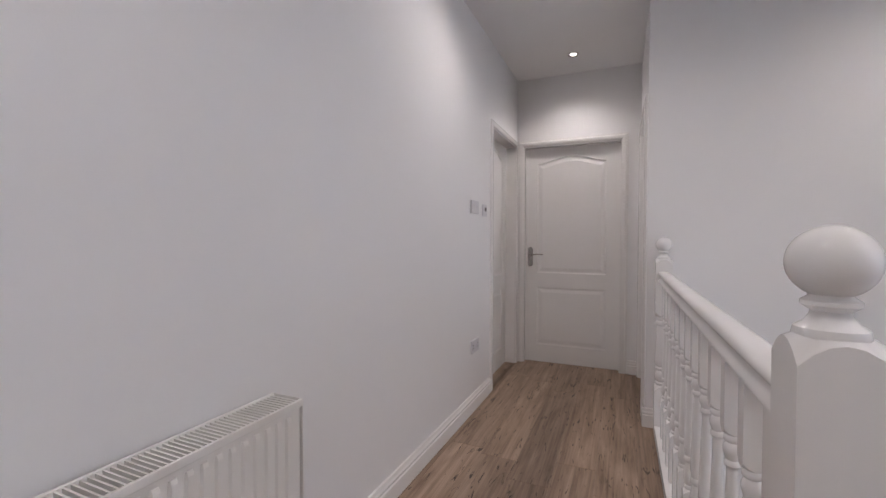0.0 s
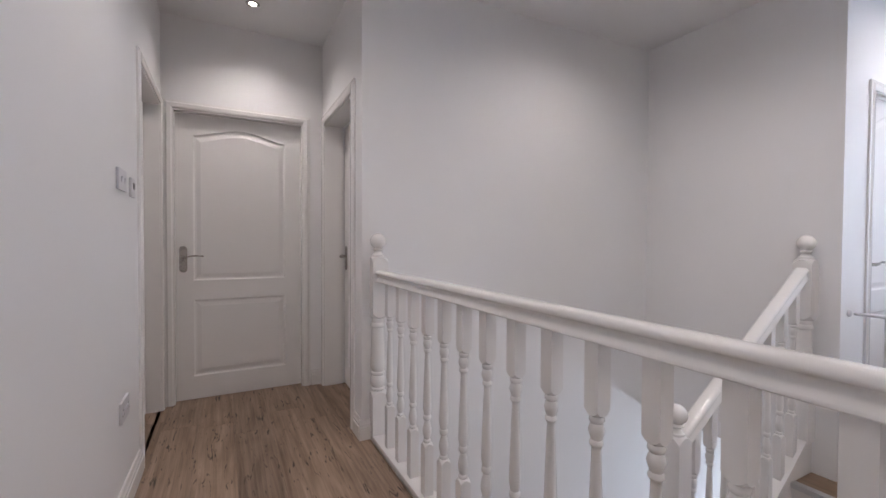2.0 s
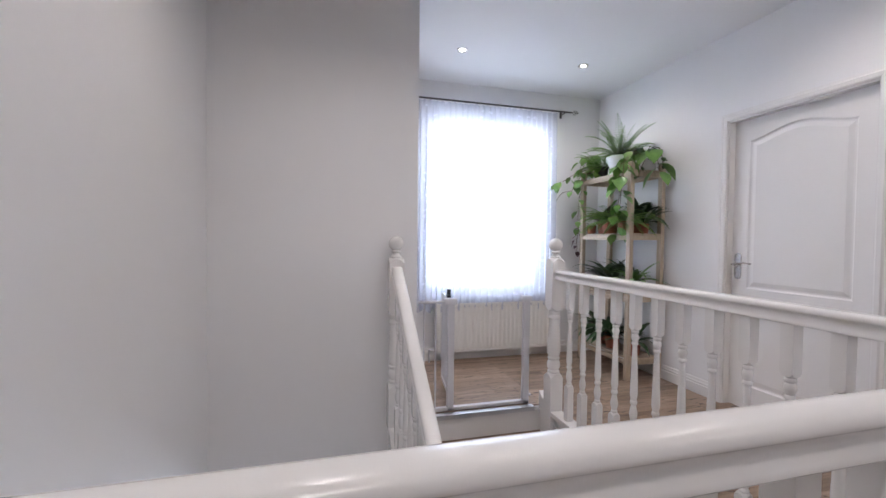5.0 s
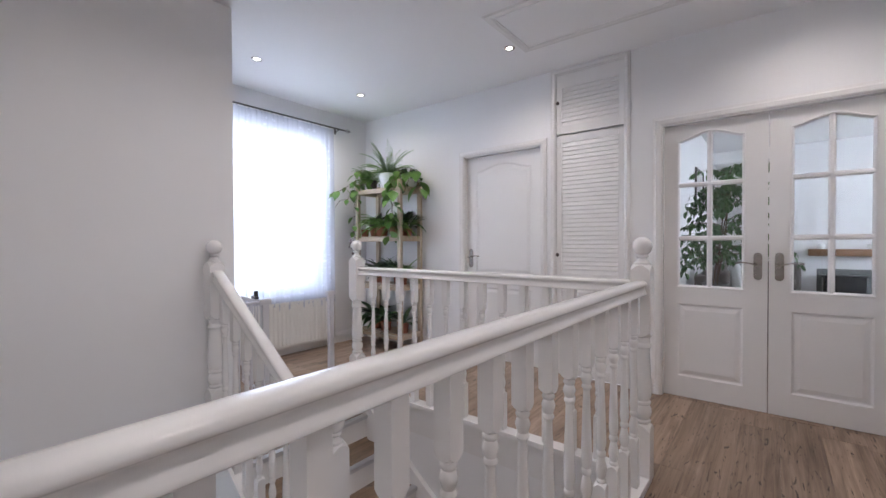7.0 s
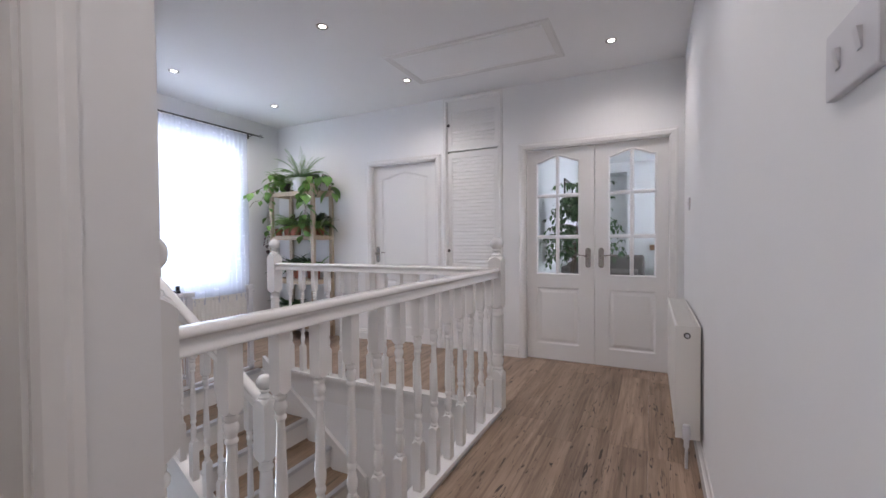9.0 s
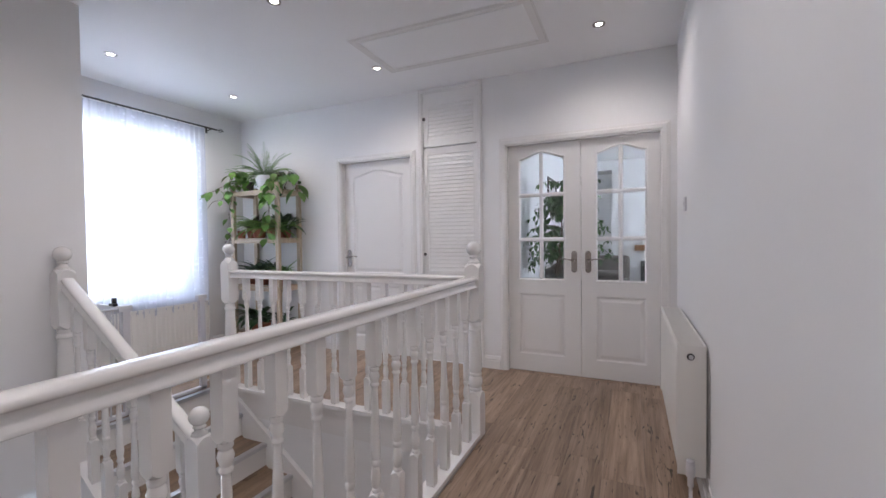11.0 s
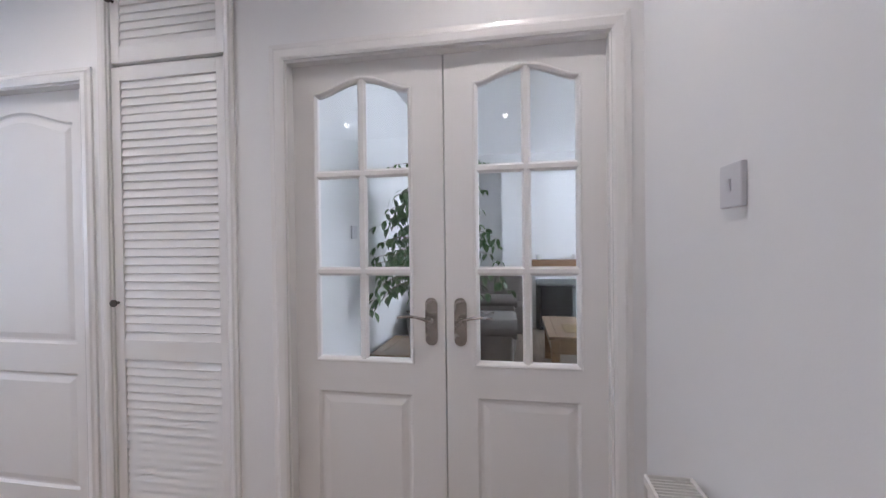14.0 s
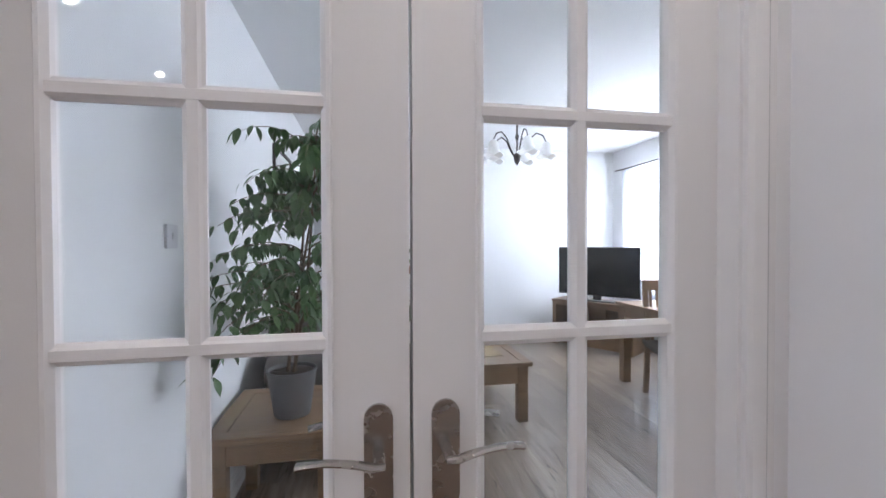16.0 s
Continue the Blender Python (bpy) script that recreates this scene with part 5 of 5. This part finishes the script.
for x in (-0.84, -1.36):
    thing("tealight_cup", Shape().lathe([(0.03, 0), (0.036, 0.004), (0.040, 0.075), (0.036, 0.075), (0.033, 0.01)], 18, caps=False), CERAMIC, pose(x, -5.38, 1.03), label="small white candle cup on the mantel", category="cup", group="candle cups")

TVM = pose(-2.938, -5.318, 0, 0, 0, -55.2)
tvu = thing("tv_unit", None, None, TVM, label="oak television unit with open shelves and a drawer", category="tv unit")
thing("carcass", Shape().box(-1.06, 0.0, 0.0, 0.40, 0.56, 0.59, 0.005).box(-1.04, -0.99, 0.01, 0.39, 0.0, 0.56, 0.003).box(-0.06, -0.01, 0.01, 0.39, 0.0, 0.56, 0.003).box(-0.99, -0.06, 0.01, 0.38, 0.20, 0.23).box(-0.99, -0.06, 0.01, 0.03, 0.23, 0.56).box(-0.34, -0.31, 0.03, 0.385, 0.23, 0.56).box(-0.72, -0.69, 0.03, 0.385, 0.23, 0.56).box(-0.99, -0.06, 0.36, 0.385, 0.515, 0.56), OAK, None, tvu)
thing("drawer", Shape().box(-0.985, -0.065, 0.355, 0.385, 0.03, 0.195, 0.004), OAK, None, tvu)
for x in (-0.7, -0.3):
    thing("knob", Shape().lathe([(0.006, 0), (0.006, 0.01), (0.014, 0.018), (0.001, 0.024)], 12), IRON, pose(x, 0.385, 0.11, -90, 0, 0), tvu)
box = thing("media_box", Shape().box(-0.125, 0.125, -0.09, 0.09, 0.0, 0.055, 0.003), PLASTIC, TVM @ pose(-0.51, 0.24, 0.2303), label="small white media box on the unit shelf", category="media box")
tv = thing("television", None, None, pose(-3.05, -4.735, 0.59, 0, 0, -55.4), label="large flat black television on the oak unit", category="television")
thing("screen_case", Shape().box(-0.525, 0.525, -0.03, 0.0, 0.065, 0.678, 0.006), BLACK, None, tv)
thing("screen", Shape().box(-0.513, 0.513, 0.0, 0.002, 0.085, 0.668), SCREEN, None, tv)
thing("stand", Shape().box(-0.25, 0.25, -0.10, 0.08, 0.0, 0.012, 0.004).box(-0.05, 0.05, -0.03, -0.005, 0.012, 0.07), BLACK, None, tv)

leg_table("dining_table", pose(-3.55, -3.60, 0), 0.98, 1.3, 0.76, 0.075, "oak dining table by the living room window", False)


def dining_chair(m):
    root = thing("dining_chair", None, None, m, label="pale oak dining chair with a slatted back", category="chair")
    thing("seat", Shape().box(-0.22, 0.22, -0.21, 0.22, 0.435, 0.475, 0.01), FABRIC, None, root)
    for x in (-0.205, 0.165):
        thing("leg", Shape().box(x, x + 0.04, -0.20, -0.16, 0.0, 0.435, 0.004), OAK, None, root)
        thing("back_leg", Shape().loft([[(x, 0.17 + d, z), (x + 0.04, 0.17 + d, z), (x + 0.04, 0.21 + d, z), (x, 0.21 + d, z)] for z, d in ((0.0, 0.05), (0.22, 0.01), (0.46, 0.0), (0.72, 0.035), (0.98, 0.09))], caps=True), OAK, None, root)
    thing("apron", Shape().box(-0.165, 0.165, -0.195, -0.175, 0.37, 0.435).box(-0.165, 0.165, 0.18, 0.20, 0.37, 0.435), OAK, None, root)
    thing("crest_rail", Shape().loft([[(x, 0.255 + c, 0.90), (x, 0.28 + c, 0.90), (x, 0.30 + c, 0.99), (x, 0.275 + c, 0.99)] for x, c in ((-0.205, 0), (-0.07, 0.02), (0.07, 0.02), (0.205, 0))], caps=True), OAK, None, root)
    for i in range(6):
        x = -0.15 + 0.056 * i
        thing("slat", Shape().loft([[(x, 0.19 + d, z), (x + 0.022, 0.19 + d, z), (x + 0.022, 0.203 + d, z), (x, 0.203 + d, z)] for z, d in ((0.47, 0.0), (0.7, 0.035), (0.91, 0.085))], caps=True), OAK, None, root)
    return root


dining_chair(pose(-2.72, -2.95, 0, 0, 0, 160))

lustre = thing("chandelier", None, None, pose(-1.62, -3.73, CEILING) @ Matrix.Diagonal((1.2, 1.2, 1.30, 1)), label="dark iron five-arm ceiling light with frosted flower shades", category="ceiling light")
thing("canopy", Shape().lathe([(0.055, 0.0), (0.05, -0.02), (0.02, -0.05), (0.008, -0.06)], 18), IRON, None, lustre)
thing("stem", Shape().lathe([(0.007, -0.05), (0.007, -0.20), (0.018, -0.22), (0.007, -0.25), (0.007, -0.33), (0.028, -0.36), (0.022, -0.40), (0.004, -0.43)], 12), IRON, None, lustre)
for k in range(5):
    a = 2 * math.pi * k / 5 + 0.3
    ca, sa = math.cos(a), math.sin(a)
    arm = [(0.02, -0.37), (0.06, -0.32), (0.10, -0.24), (0.15, -0.20), (0.20, -0.22), (0.225, -0.27)]
    thing("arm", Shape().tube([(r * ca, r * sa, z) for r, z in arm], 0.005, 7), IRON, None, lustre)
    shade = Shape().lathe([(0.024, 0.0), (0.036, -0.02), (0.042, -0.05), (0.054, -0.085), (0.082, -0.105), (0.080, -0.107), (0.050, -0.085), (0.034, -0.03)], 20, caps=False)
    for i, (vx, vy, vz) in enumerate(shade.v):
        if vz < -0.09:
            shade.v[i] = (vx, vy, vz - 0.012 * math.cos(5 * math.atan2(vy, vx)))
    thing("shade", shade, FROST, pose(0.225 * ca, 0.225 * sa, -0.27, 0, 0, 0), lustre)

pic = thing("picture", None, None, pose(0.499, -3.35, 1.62, 0, 0, -90), label="dark framed print hung on the living room wall", category="picture")
thing("picture_frame", Shape().holed([(0.0, 0.0), (0.72, 0.0), (0.72, 0.48), (0.0, 0.48)], [[(0.03, 0.03), (0.69, 0.03), (0.69, 0.45), (0.03, 0.45)]], -0.022, 0.0), IRON, None, pic)
thing("print", Shape().box(0.03, 0.69, -0.008, -0.004, 0.03, 0.45), PAPER, None, pic)

# ---- lower hall ----
low_cup = thing("hall_cupboard", None, None, pose(4.598, 2.76, -2.65, 0, 0, -90), label="white louvred cupboard in the lower hall", category="cupboard")
louvre_leaf(low_cup, 0.0, 0.80, 0.02, 1.45, [(0.02, 0.10), (0.95, 1.03), (1.37, 1.45)], -0.03)
thing("back_board", Shape().box(0.0, 0.80, -0.002, 0.0, 0.0, 1.45), SATIN, None, low_cup)
thing("knob", Shape().lathe([(0.006, 0.0), (0.006, 0.012), (0.014, 0.018), (0.016, 0.026), (0.001, 0.033)], 14), IRON, pose(0.765, -0.03, 1.38, 90, 0, 0), low_cup)
hedge = Shape()
rng = random.Random(9)
for i in range(5200):
    q = (5.25 + rng.uniform(-0.08, 0.1), rng.uniform(-0.6, 3.2), rng.uniform(-2.8, -0.75))
    blade(hedge, q, (rng.uniform(-1, 0.1), rng.uniform(-1, 1), rng.uniform(-0.6, 0.8)), 0.045, 0.014, 0.4, rng, 0.2, 2)
hd = thing("hedge", None, None, label="clipped green garden hedge outside the hall window", category="hedge")
thing("hedge_core", Shape().box(5.30, 5.50, -0.6, 3.2, -2.8, -0.80, 0.05), DARKLEAF, None, hd)
thing("hedge_leaves", hedge, HEDGE, None, hd, kind="stuff")


# ---- floor boards ----
def boards(parent, areas, mat, wide=0.192, long=1.285, seed=3, depth=0.011):
    """Laminate boards along y, each cut to the areas it lies in."""
    rng = random.Random(seed)
    cache = {}
    x_lo, x_hi = min(a[0] for a in areas), max(a[1] for a in areas)
    y_lo, y_hi = min(a[2] for a in areas), max(a[3] for a in areas)
    n = int((x_hi - x_lo) / wide) + 2
    for i in range(n):
        bx0, bx1 = x_lo + wide * (i - 0.35), x_lo + wide * (i + 0.65)
        y = y_lo - rng.uniform(0.1, long)
        while y < y_hi:
            for ax0, ax1, ay0, ay1 in areas:
                x0, x1, y0, y1 = max(bx0, ax0), min(bx1, ax1), max(y, ay0), min(y + long, ay1)
                if x1 - x0 < 0.012 or y1 - y0 < 0.02:
                    continue
                w, d = round(x1 - x0, 3), round(y1 - y0, 3)
                if (w, d) not in cache:
                    g, e = 0.0002, 0.0009
                    v = [(g, g, -depth), (w - g, g, -depth), (w - g, d - g, -depth), (g, d - g, -depth),
                         (g, g, -e), (w - g, g, -e), (w - g, d - g, -e), (g, d - g, -e),
                         (g + e, g + e, 0), (w - g - e, g + e, 0), (w - g - e, d - g - e, 0), (g + e, d - g - e, 0)]
                    f = [(a + b, a + (b + 1) % 4, a + 4 + (b + 1) % 4, a + 4 + b) for a in (0, 4) for b in range(4)] + [(8, 9, 10, 11)]
                    cache[w, d] = Shape().add(v, f).mesh("board", mat)
                p = new("board", cache[w, d])
                p.parent = parent
                p.location = (x0, y0, 0)
            y += long


boards(bpy.data.objects["floor"], [(-0.96, 0.155, -0.60, 4.00), (0.155, 3.64, -0.60, 0.655), (2.452, 3.64, 0.655, 1.62),
       (-1.03, -0.94, 3.09, 3.85), (0.155, 0.27, 3.06, 3.85), (-0.868, 0.362, -0.66, -0.60), (1.316, 2.164, -0.66, -0.60), (0.615, 1.192, -0.62, -0.60)], FLOORWOOD, seed=5)
boards(bpy.data.objects["floor_living"], [(-3.74, 0.50, -5.46, -0.665), (-0.31, 0.5, -6.0, -5.46)], LIVINGWOOD, seed=8)
